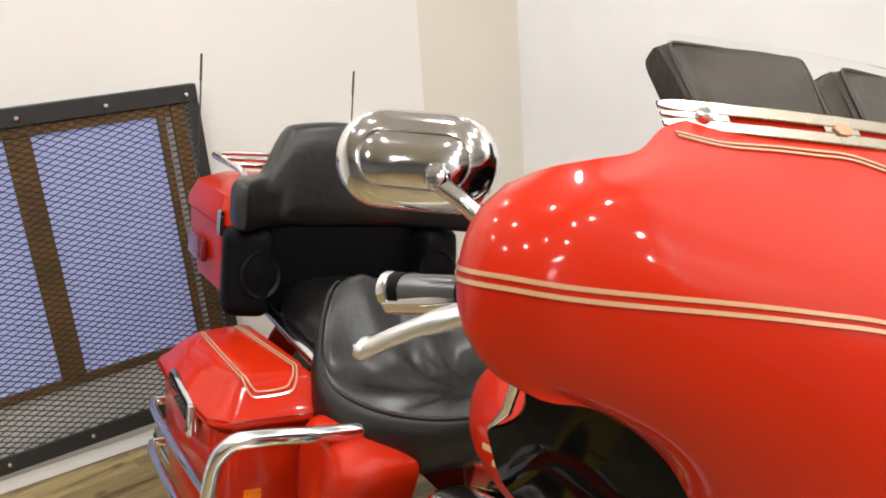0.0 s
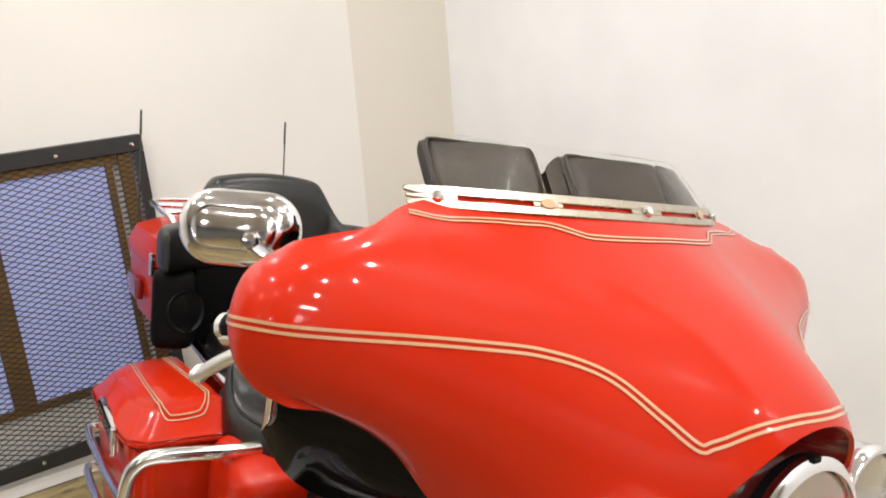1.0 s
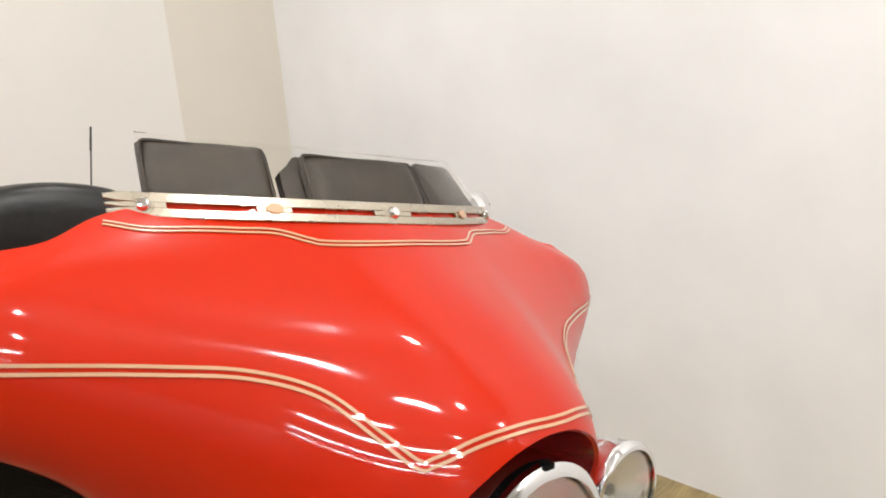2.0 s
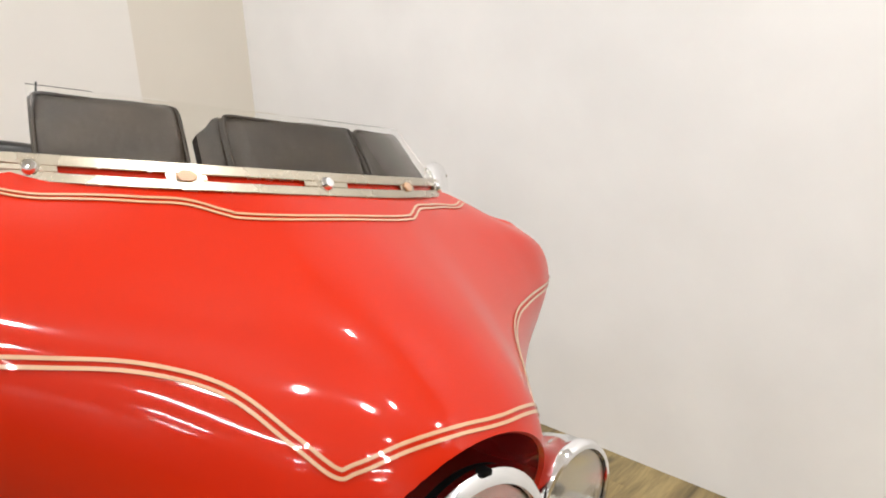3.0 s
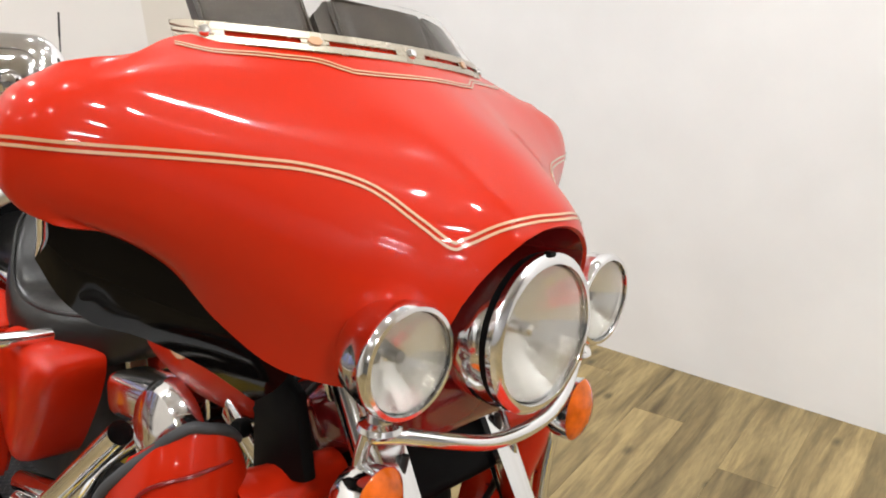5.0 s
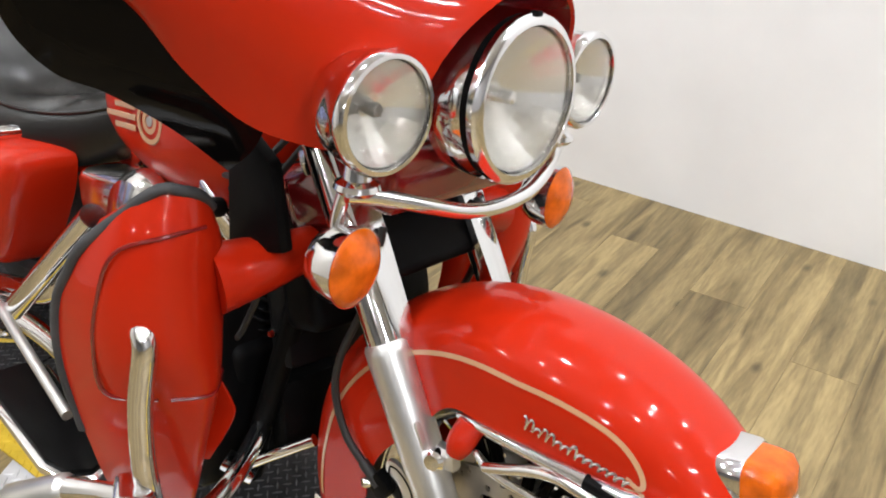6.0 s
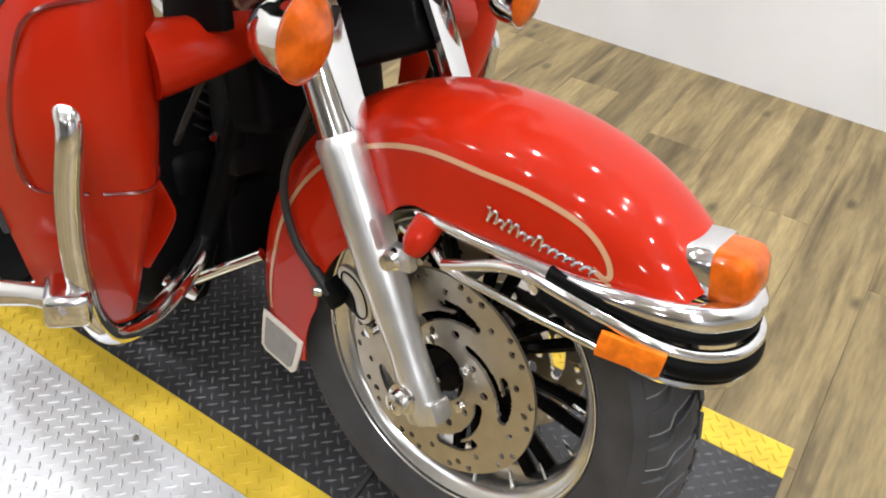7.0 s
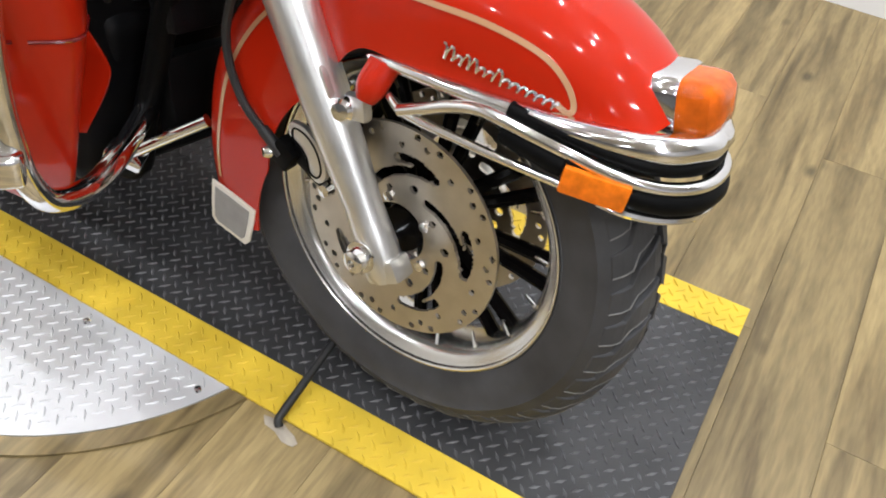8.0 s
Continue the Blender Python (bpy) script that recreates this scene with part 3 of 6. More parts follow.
# tread blocks: raised angled bars with a kinked end, cut by deep grooves
bm, worn = bmesh.new(), bmesh.new()
for k in range(38):
    for side in (-1, 1):
        a0 = 2 * math.pi * (k + (0.5 if side > 0 else 0)) / 38
        prev, lip = None, []
        for t in range(9):
            u = t / 8
            lat = side * (0.004 + 0.0515 * u)
            aa = a0 + 0.115 * u + (0.055 * min(1, (u - 0.62) / 0.14) if u > 0.62 else 0)
            for (r0, h0), (r1, h1) in zip(TYRE_PROFILE, TYRE_PROFILE[1:]):
                if h0 <= lat <= h1:
                    r = r0 + (r1 - r0) * (lat - h0) / (h1 - h0) if h1 > h0 else r0
                    break
            w, up = 0.0625 - 0.012 * u, 0.0068 - 0.0046 * u ** 4
            ring = [bm.verts.new(WHEEL @ V((r + q) * math.cos(aa + da), (r + q) * math.sin(aa + da), lat)) for q, da in ((-0.001, -w), (up - 0.0012, -w), (up, -w * 0.90), (up, w * 0.90), (up - 0.0012, w), (-0.001, w))]
            if prev:
                for i in range(5):
                    bm.faces.new((prev[i], prev[i + 1], ring[i + 1], ring[i]))
            else:
                bm.faces.new(ring)
            prev = ring
            lip.append(WHEEL @ V((r + up - 0.0006) * math.cos(aa + w * 0.96), (r + up - 0.0006) * math.sin(aa + w * 0.96), lat))
        bm.faces.new(prev)
        tube(lip[2:], 0.0012, 5, worn)
bmesh.ops.recalc_face_normals(bm, faces=bm.faces)
tagged(part("worn_edge", worn, DUSTY, wheel, "dusty worn edges of the tread grooves"), kind="stuff")
tagged(part("tread_block", bm, RUBBER, wheel, smooth=False), kind="stuff")
# spokes
for k in range(9):
    bmk = bmesh.new()
    a = 2 * math.pi * k / 9
    for da in (-0.10, 0.10):
        p0 = [WHEEL @ V(0.030 * math.cos(a + da * 2), 0.030 * math.sin(a + da * 2), h) for h in (-0.024, 0.024)]
        p1 = [WHEEL @ V(0.190 * math.cos(a + da), 0.190 * math.sin(a + da), h) for h in (-0.018, 0.018)]
        mid0, mid1 = (p0[0] + p0[1]) / 2, (p1[0] + p1[1]) / 2
        tube([mid0, mid0.lerp(mid1, 0.3), mid1], [0.013, 0.009, 0.010], 8, bmk)
    part("spoke", bmk, BLACKGLOSS, wheel)
for k in range(18):
    a = 2 * math.pi * (k + 0.5) / 18
    q0, q1 = WHEEL @ V(0.188 * math.cos(a), 0.188 * math.sin(a), -0.030), WHEEL @ V(0.168 * math.cos(a), 0.168 * math.sin(a), -0.022)
    part("spoke_nipple", tube([q0, q1], [0.0028, 0.002], 6), CHROME, wheel)


def brake_disc(y):
    """Floating rotor with its drilled band and swept slots, a ring lattice with real openings."""
    R0, R1, NA, NR = 0.040, 0.1435, 432, 62
    holes = []
    for k in range(10):
        base = 2 * math.pi * k / 10
        for da, rr in ((0.0, 0.136), (0.12, 0.129), (0.24, 0.137), (0.40, 0.120)):
            holes.append((rr * math.cos(base + da), rr * math.sin(base + da), 0.0042))
    for k in range(5):
        for rr, da, rad in ((0.071, 0.1, 0.0058), (0.060, 0.65, 0.0045)):
            a = 2 * math.pi * k / 5 + da
            holes.append((rr * math.cos(a), rr * math.sin(a), rad))
    slots = []
    for k in range(5):
        a0 = 2 * math.pi * k / 5
        slots.append([((0.098 - 0.030 * t) * math.cos(a0 + 1.02 * t), (0.098 - 0.030 * t) * math.sin(a0 + 1.02 * t)) for t in (i / 14 for i in range(15))])
        slots.append([((0.102 + 0.003 * math.sin(t * 3.1)) * math.cos(a0 + 1.15 + 0.55 * t), (0.102 + 0.003 * math.sin(t * 3.1)) * math.sin(a0 + 1.15 + 0.55 * t)) for t in (i / 10 for i in range(11))])

    def keep(c):
        x, z = c.x, c.z - 0.31
        if any((x - hx) ** 2 + (z - hz) ** 2 < rr * rr for hx, hz, rr in holes):
            return False
        r = math.hypot(x, z)
        if 0.055 < r < 0.115:
            return not any((x - px) ** 2 + (z - pz) ** 2 < 0.0066 ** 2 for s in slots for px, pz in s)
        return True

    bm = sheet(lambda u, v: V((R0 + (R1 - R0) * v) * math.cos(2 * math.pi * u), y, 0.31 + (R0 + (R1 - R0) * v) * math.sin(2 * math.pi * u)), NA, NR, 0.0, keep)
    bmesh.ops.remove_doubles(bm, verts=bm.verts, dist=1e-6)
    bmesh.ops.solidify(bm, geom=list(bm.faces), thickness=0.005)
    return bm


for y in (-0.064, 0.060):
    part("brake_disc", brake_disc(y), STEEL, wheel, "drilled steel brake disc with swept slots")
for k in range(5):
    a = 2 * math.pi * k / 5 + 0.65
    part("disc_bolt", lathe([(0.0, 0.007), (0.0065, 0.006), (0.0075, 0.0)], frame_to((0.050 * math.cos(a), -0.0695, 0.31 + 0.050 * math.sin(a)), (0, -1, 0)), 12), CHROME, wheel)

# fork legs: satin sliders below, chrome tubes and covers above
def fork_x(z):
    return 0.006 - 0.605 * (z - 0.31)


def leg(y, z):
    return V(fork_x(z), y, z)


for sg, side in ((-1, "right"), (1, "left")):
    y = 0.112 * sg
    zz = [0.276, 0.285, 0.30, 0.33, 0.36, 0.40, 0.46, 0.53, 0.574, 0.582, 0.587]
    rr = [0.018, 0.022, 0.024, 0.024, 0.0225, 0.026, 0.0285, 0.0285, 0.0295, 0.0295, 0.0265]
    slider = fp("fork_slider", tube([leg(y, z) for z in zz], rr, 24), SATIN, "satin aluminium fork slider")
    part("fork_tube", tube([leg(y, 0.584), leg(y, 0.84)], 0.0238, 24), CHROME, slider, "chrome fork tube")
    part("clamp_block", block(0.046, 0.036, 0.040, pose(fork_x(0.49) + 0.006, y, 0.487, 0, -31, 0), 0.006), SATIN, slider)
    part("axle_nut", lathe([(0.0, 0.016), (0.004, 0.016), (0.005, 0.022), (0.010, 0.022), (0.0145, 0.019), (0.0150, 0.006), (0.0205, 0.005), (0.0205, 0.0)], frame_to((-0.002, y + 0.020 * sg, 0.306), (0, sg, 0)), 16), CHROME, slider)
    part("axle_cap", block(0.050, 0.034, 0.030, pose(0.022, y, 0.290, 0, -31, 0), 0.006), SATIN, slider)
    rings = []
    for z, w in ((0.588, 0.012), (0.62, 0.019), (0.70, 0.023), (0.78, 0.026), (0.85, 0.027)):
        c = leg(y - 0.014 * sg, z) + V(0.030, 0, 0)
        rings.append([c + V(-0.010, -w, 0), c + V(0.0, -w * 0.9, 0), c + V(0.004, 0, 0), c + V(0.0, w * 0.9, 0), c + V(-0.010, w, 0)])
    part("fork_cover", loft(rings), CHROME, slider, "flat polished fork cover")
    part("fender_bolt", lathe([(0.0, 0.016), (0.010, 0.015), (0.0145, 0.010), (0.0145, 0.0)], frame_to((fork_x(0.48) + 0.036, y - 0.002 * -sg, 0.470), (0.25, sg * 0.95, 0.1)), 16), CHROME, slider)
    part("fender_stay", block(0.050, 0.016, 0.030, pose(fork_x(0.48) + 0.036, y - 0.008 * sg, 0.470, 0, -10, 0), 0.005), SATIN, slider)
fp("axle", tube([(0, -0.13, 0.305), (0, 0.13, 0.305)], 0.011, 14), CHROME)

# front fender
FR = 0.378
TH0, TH1 = radians(44), radians(206)


def crown(th):
    """Radius of the fender's crown: fuller at the front tip, close to the tyre behind."""
    w = min(1, max(0, (math.degrees(th) - 48) / 44))
    b = min(1, max(0, (math.degrees(th) - 120) / 50))
    return FR - 0.022 * w * w * (3 - 2 * w) - 0.012 * b


def fender_edge(th):
    """Distance from the axle to the fender's lower side edge."""
    d = math.degrees(th)
    front = min(0.372, 0.232 / max(math.sin(th), 0.2))
    rear = 0.192 + 0.045 * max(0, (d - 178) / 28)
    w = min(1, max(0, (d - 100) / 24))
    w = w * w * (3 - 2 * w)
    return front * (1 - w) + rear * w


def fender_at(u, v, lift=0.0):
    """u along the fender from front to back, v across from the right edge over the crown to the left edge."""
    th = TH0 + (TH1 - TH0) * u
    e, top = fender_edge(th), crown(th)
    half = 0.098 - 0.020 * max(0, 1 - u / 0.25) - 0.010 * max(0, (u - 0.7) / 0.3)
    t = 2 * v - 1
    s = 1 if t >= 0 else -1
    a = abs(t)
    if a < 0.62:
        ph = a / 0.62 * math.pi / 2
        y, r = (half + lift) * math.sin(ph) ** 0.92, top - 0.072 * (1 - math.cos(ph) ** 0.85) + lift * math.cos(ph)
    else:
        k = (a - 0.62) / 0.38
        y, r = half + lift + 0.003 * k, (top - 0.072) * (1 - k) + min(e, top - 0.073) * k
    return V(r * math.cos(th), s * y, 0.31 + r * math.sin(th))


fender = fp("front_fender", sheet(lambda u, v: fender_at(u, v), 72, 44, 0.0025), RED, "gloss red front fender with tan pinstripe")


def ribbon(points, normals, w, mat, name, parent, label="", thick=0.0006):
    """A narrow painted line along points on a surface."""
    bm = bmesh.new()
    prev = None
    n = len(points)
    for i in range(n):
        d = (points[min(i + 1, n - 1)] - points[max(i - 1, 0)]).normalized()
        side = d.cross(normals[i]).normalized() * w / 2
        up = normals[i].normalized() * thick
        p = points[i]
        ring = [bm.verts.new(q) for q in (p - side, p - side + up, p + side + up, p + side)]
        if prev:
            for k in range(4):
                bm.faces.new((prev[k], prev[(k + 1) % 4], ring[(k + 1) % 4], ring[k]))
        prev = ring
    return part(name, bm, mat, parent, label)


def on_fender(uv, lift=0.0008):
    pts, nrm = [], []
    for u, v in uv:
        p = fender_at(u, v)
        a, b = fender_at(min(u + 0.01, 1), v) - fender_at(max(u - 0.01, 0), v), fender_at(u, min(v + 0.01, 1)) - fender_at(u, max(v - 0.01, 0))
        nn = a.cross(b).normalized()
        if nn.dot(p - V(p.x * 0.5, 0, 0.31 + (p.z - 0.31) * 0.5)) < 0:
            nn = -nn
        pts.append(p + nn * lift)
        nrm.append(nn)
    return pts, nrm


for flip in (0, 1):
    loop = [(0.078, 0.176), (0.060, 0.192), (0.063, 0.212), (0.085, 0.235), (0.12, 0.248), (0.18, 0.240), (0.262, 0.230), (0.36, 0.228), (0.46, 0.222), (0.563, 0.216), (0.665, 0.212), (0.772, 0.212), (0.90, 0.232)]
    line = [(q.x, 1 - q.y if flip else q.y) for q in curve_through([(a, b, 0) for a, b in loop], 8)]
    ribbon(*on_fender(line), 0.0060, STRIPE, "pinstripe", fender, "tan pinstripe")
# splash panels at the rear tip
for sg in (-1, 1):
    corners = [(-0.038, 0.039), (0.0, 0.034), (0.045, 0.027), (0.041, 0.0), (0.034, -0.033), (0.026, -0.041), (0.0, -0.037), (-0.032, -0.033), (-0.040, -0.025), (-0.040, 0.0)]
    flap = slab([(-sg * x, y) for x, y in corners], 0.004, frame_to((-0.262, 0.091 * sg, 0.212), (0, sg, 0)), 0.0012)
    part("fender_flap", flap, FLAPEDGE, fender, "pale bordered splash panel")
    flap = slab([(-sg * x * 0.80, y * 0.80) for x, y in corners], 0.0016, frame_to((-0.262, 0.0952 * sg, 0.212), (0, sg, 0)), 0.0006, seg=1)
    part("flap_panel", flap, FLAP, fender, "grey textured splash panel")
# side trim bar, script badge, mounts
for sg in (-1, 1):
    pts = curve_through([(-0.050, 0.0985 * sg, 0.533), (0.0, 0.101 * sg, 0.537), (0.12, 0.0985 * sg, 0.543), (0.21, 0.089 * sg, 0.548), (0.27, 0.062 * sg, 0.549), (0.298, 0.02 * sg, 0.549), (0.300, 0, 0.549)], 6)
    n = len(pts)
    part("side_trim", tube(pts, [0.0015] + [0.0046 + 0.0120 * min(1, i / 26) for i in range(1, n)], 10, flat=1.0), CHROME, fender, "tapered chrome side trim")
    part("fender_mount", tube(curve_through([(-0.027, 0.096 * sg, 0.530), (-0.030, 0.108 * sg, 0.512), (-0.032, 0.118 * sg, 0.492)], 5), [0.018] * 5 + [0.018, 0.0175, 0.017, 0.015, 0.013, 0.010], 12), RED, fender, "red fender mount")
    # flowing chrome badge of joined loops
    w = []
    for i in range(161):
        t = i / 160
        tall = 0.0080 if t < 0.10 or 0.47 < t < 0.56 else 0.0072 if 0.16 < t < 0.30 else 0.0040
        w.append((0.044 + 0.131 * t + 0.0026 * math.sin(t * 2 * math.pi * 14 + 0.4), 0.5705 - 0.007 * t + tall * 0.55 + tall * math.sin(t * 2 * math.pi * 14 + 1.2)))
    part("badge", tube([V(x, sg * (0.1012 - 0.10 * max(0, x - 0.10) ** 1.2), z) for x, z in w], 0.0019, 6), CHROME, fender, "chrome script badge")
# bumper rails and tip lamp
def round_tip(side, tip):
    """A bar round the fender's nose from points on one side and the point at the tip."""
    right = [V(x, -y, z) for x, y, z in side]
    left = [V(x, y, z) for x, y, z in side[::-1]]
    return curve_through(right + [V(*tip)] + left, 6)


part("bumper_rail", tube(round_tip([(0.010, 0.112, 0.497), (0.040, 0.112, 0.512), (0.070, 0.109, 0.526), (0.100, 0.109, 0.5355), (0.130, 0.110, 0.5365), (0.197, 0.106, 0.531), (0.253, 0.093, 0.523), (0.288, 0.068, 0.517), (0.312, 0.036, 0.517)], (0.319, 0, 0.518)), 0.0072, 12), CHROME, fender, "chrome bumper rail")
part("bumper_filler", tube(round_tip([(0.130, 0.101, 0.546), (0.197, 0.097, 0.543), (0.250, 0.083, 0.537), (0.282, 0.060, 0.533), (0.302, 0.032, 0.533)], (0.308, 0, 0.533)), 0.0085, 10), BLACK, fender, "black gap filler behind the rail")
part("bumper_pad", tube(round_tip([(0.130, 0.101, 0.522), (0.190, 0.102, 0.516), (0.254, 0.087, 0.507), (0.288, 0.064, 0.501), (0.310, 0.034, 0.499)], (0.317, 0, 0.499)), 0.0135, 12), BLACK, fender, "black rubber bumper insert")
part("bumper_strip", tube(round_tip([(0.240, 0.101, 0.494), (0.266, 0.092, 0.490), (0.294, 0.066, 0.484), (0.314, 0.036, 0.482)], (0.321, 0, 0.481)), 0.0050, 8), CHROME, fender, "thin chrome bumper strip")
for sg in (-1, 1):
    part("strut", tube([V(x, y * sg, z) for x, y, z in ((-0.010, 0.106, 0.504), (0.012, 0.112, 0.497), (0.043, 0.114, 0.4965), (0.12, 0.1145, 0.498), (0.203, 0.112, 0.500))], [0.0045, 0.0062, 0.0056, 0.0050, 0.0045], 10), CHROME, fender, "thin chrome strut")
    lens = part("side_reflector", block(0.066, 0.012, 0.028, pose(0.2345, 0.1045 * sg, 0.508, 0, 4, sg * -19), 0.003), AMBERFLAT, fender, "amber side reflector")
    part("reflector_mount", block(0.072, 0.010, 0.034, pose(0.2335, 0.0985 * sg, 0.508, 0, 4, sg * -19), 0.003), BLACK, lens, "black reflector base")
tm = frame_to((0.262, 0, 0.578), (0.92, 0, 0.22))


def lamp_rings(rows):
    return loft([[tm @ V(x, y, z) for x, y in rounded(w, h, min(w, h) * 0.28, 5)] for w, h, z in rows])


part("tip_lamp", lamp_rings(((0.074, 0.055, 0.0), (0.073, 0.054, 0.018), (0.067, 0.049, 0.033), (0.047, 0.034, 0.041), (0.02, 0.014, 0.043))), AMBER, fender, "amber fender tip lamp")
part("tip_housing", lamp_rings(((0.085, 0.061, -0.050), (0.085, 0.063, -0.020), (0.083, 0.062, -0.002), (0.078, 0.059, 0.0035))), CHROME, fender, "chrome tip lamp housing")

# caliper and hose
for sg in (-1, 1):
    cal = fp("caliper", block(0.060, 0.044, 0.090, pose(-0.112, 0.078 * sg, 0.385, 0, 25, 0), 0.012, 3), BLACK, "black brake caliper")
    face = frame_to((-0.115, 0.100 * sg, 0.385), (0, sg, 0), (-0.45, 0, 1))
    bean = [(0.020 * sg * x, y) for x, y in ((-0.9, -1.6), (-1.15, -0.6), (-0.95, 0.6), (-0.2, 1.6), (0.75, 1.95), (1.15, 1.2), (0.55, 0.45), (0.25, -0.4), (0.35, -1.4), (-0.2, -1.95))]
    bean = [(p.x, p.y) for p in curve_through([(x, 0.020 * y, 0) for x, y in bean], 4, True)]
    if sg < 0:
        bean = bean[::-1]
    part("caliper_cover", slab(bean, 0.010, face, 0.003), SATIN, cal, "satin caliper cover")
    part("cover_groove", tube([face @ V(x * 0.74, y * 0.80, 0.0104) for x, y in bean] + [face @ V(bean[0][0] * 0.74, bean[0][1] * 0.80, 0.0104)], 0.0013, 6), BLACK, cal, "dark groove round the cover")
    part("hose_union", block(0.034, 0.026, 0.036, pose(-0.158, 0.098 * sg, 0.362, 0, 30, 0), 0.006), BLACK, cal, "black hose union")
    part("banjo_bolt", lathe([(0, 0.014), (0.006, 0.0135), (0.0085, 0.009), (0.0085, 0.0)], frame_to((-0.176, 0.104 * sg, 0.358), (-0.5, sg, 0)), 10), CHROME, cal)
    part("hose_ferrule", tube([(-0.160, 0.105 * sg, 0.361), (-0.192, 0.1065 * sg, 0.383)], 0.0078, 10), CABLE, cal)
    for dz in (-0.04, 0.055):
        part("caliper_bolt", lathe([(0, 0.012), (0.008, 0.011), (0.0095, 0.0)], frame_to((-0.098 - dz * 0.3, 0.100 * sg, 0.385 + dz), (0, sg, 0)), 12), CHROME, cal)
    fp("brake_hose", tube(curve_through([(-0.150, 0.104 * sg, 0.352), (-0.184, 0.106 * sg, 0.376), (-0.223, 0.110 * sg, 0.410), (-0.247, 0.112 * sg, 0.468), (-0.240, 0.112 * sg, 0.53), (-0.205, 0.110 * sg, 0.62), (-0.20, 0.09 * sg, 0.72)], 8), 0.0055, 8), CABLE, "black brake hose")

# ---- batwing fairing ----
RIBS = []


def rib(*points):
    """One upright rib of the fairing from its top edge to its lower edge; ribs run from the middle to the wing's rear edge."""
    RIBS.append([V(*p) for p in points])


rib((-0.366, 0.000, 1.208), (-0.262, 0.000, 1.149), (-0.152, 0.000, 1.085), (-0.071, 0.000, 1.012), (-0.061, 0.000, 0.918), (-0.129, 0.000, 0.812))
rib((-0.380, 0.088, 1.210), (-0.276, 0.077, 1.148), (-0.169, 0.073, 1.083), (-0.092, 0.077, 1.010), (-0.084, 0.082, 0.917), (-0.150, 0.086, 0.813))
rib((-0.409, 0.170, 1.213), (-0.306, 0.156, 1.148), (-0.210, 0.148, 1.079), (-0.149, 0.149, 1.003), (-0.146, 0.156, 0.916), (-0.205, 0.164, 0.818))
rib((-0.425, 0.241, 1.207), (-0.332, 0.239, 1.147), (-0.252, 0.235, 1.080), (-0.215, 0.230, 1.006), (-0.220, 0.229, 0.925), (-0.271, 0.232, 0.837))
rib((-0.410, 0.297, 1.180), (-0.342, 0.321, 1.140), (-0.290, 0.328, 1.081), (-0.272, 0.319, 1.015), (-0.282, 0.303, 0.950), (-0.315, 0.284, 0.887))
rib((-0.389, 0.351, 1.159), (-0.347, 0.396, 1.130), (-0.322, 0.412, 1.080), (-0.318, 0.402, 1.029), (-0.324, 0.375, 0.984), (-0.335, 0.335, 0.949))
rib((-0.386, 0.398, 1.150), (-0.365, 0.449, 1.118), (-0.359, 0.470, 1.077), (-0.359, 0.462, 1.038), (-0.356, 0.435, 1.006), (-0.348, 0.395, 0.986))
rib((-0.404, 0.423, 1.140), (-0.410, 0.464, 1.112), (-0.408, 0.480, 1.072), (-0.400, 0.477, 1.034), (-0.387, 0.461, 1.007), (-0.367, 0.441, 0.995))
rib((-0.456, 0.410, 1.123), (-0.469, 0.424, 1.097), (-0.467, 0.432, 1.065), (-0.455, 0.439, 1.037), (-0.440, 0.432, 1.018), (-0.420, 0.424, 1.006))
FAIR = FRONT @ pose(-0.2, 0, 0.9) @ pose(0, 0, 0, 0, 0, 3.79) @ pose(0, 0, 0, -3.49) @ pose(0.2, 0, -0.9)     # the fairing sits a little askew on the fork
for r in RIBS[:4]:                       # the top edge tucks under the windscreen trim
    r[0] = V(-0.340 - 1.20 * r[0].y ** 2, r[0].y, 1.196 - 0.085 * r[0].y ** 2)
STEP = 8
DENSE = [curve_through(s, 8) for s in RIBS]
COLUMNS = [curve_through([(s[j].x, s[j].y, s[j].z) for s in [[V(p.x, -p.y, p.z) for p in DENSE[1]]] + DENSE], STEP)[STEP:] for j in range(len(DENSE[0]))]
NCOL, NROW = len(COLUMNS[0]) - 1, len(COLUMNS) - 1


def fairing_at(a, v):
    """a: 0 at the middle to 1 at the wing's rear edge (minus on the right side); v: 0 at the top to 1 at the bottom."""
    s = -1 if a < 0 else 1
    x, y = min(abs(a), 1) * NCOL, min(max(v, 0), 1) * NROW
    i, j = min(int(x), NCOL - 1), min(int(y), NROW - 1)
    fx, fy = x - i, y - j
    p = (COLUMNS[j][i] * (1 - fx) + COLUMNS[j][i + 1] * fx) * (1 - fy) + (COLUMNS[j + 1][i] * (1 - fx) + COLUMNS[j + 1][i + 1] * fx) * fy
    return V(p.x, p.y * s, p.z)


HEAD = V(-0.085, 0, 0.893)
HOLE, HOLE_Y, HOLE_Z = 0.127, -0.005, 0.894      # the round opening for the headlamp


def outside_lamp(c):
    if c.z < 0.845 and abs(c.y) < 0.128 and c.x > -0.27:
        return False                     # open below the lamp
    return not ((c.y - HOLE_Y) ** 2 + (c.z - HOLE_Z) ** 2 < HOLE ** 2 and c.x > -0.25)


OPENING = np.array([fairing_at(-0.36 + 0.0075 * i, 0.4 + 0.0075 * j) for i in range(97) for j in range(81)])


def depth_at(y, z):
    """How far forward the fairing's surface lies at a place of its front view."""
    d = (OPENING[:, 1] - y) ** 2 + (OPENING[:, 2] - z) ** 2
    k = np.argsort(d)[:8]
    w = 1 / (d[k] + 1e-6)
    return float((OPENING[k, 0] * w).sum() / w.sum())


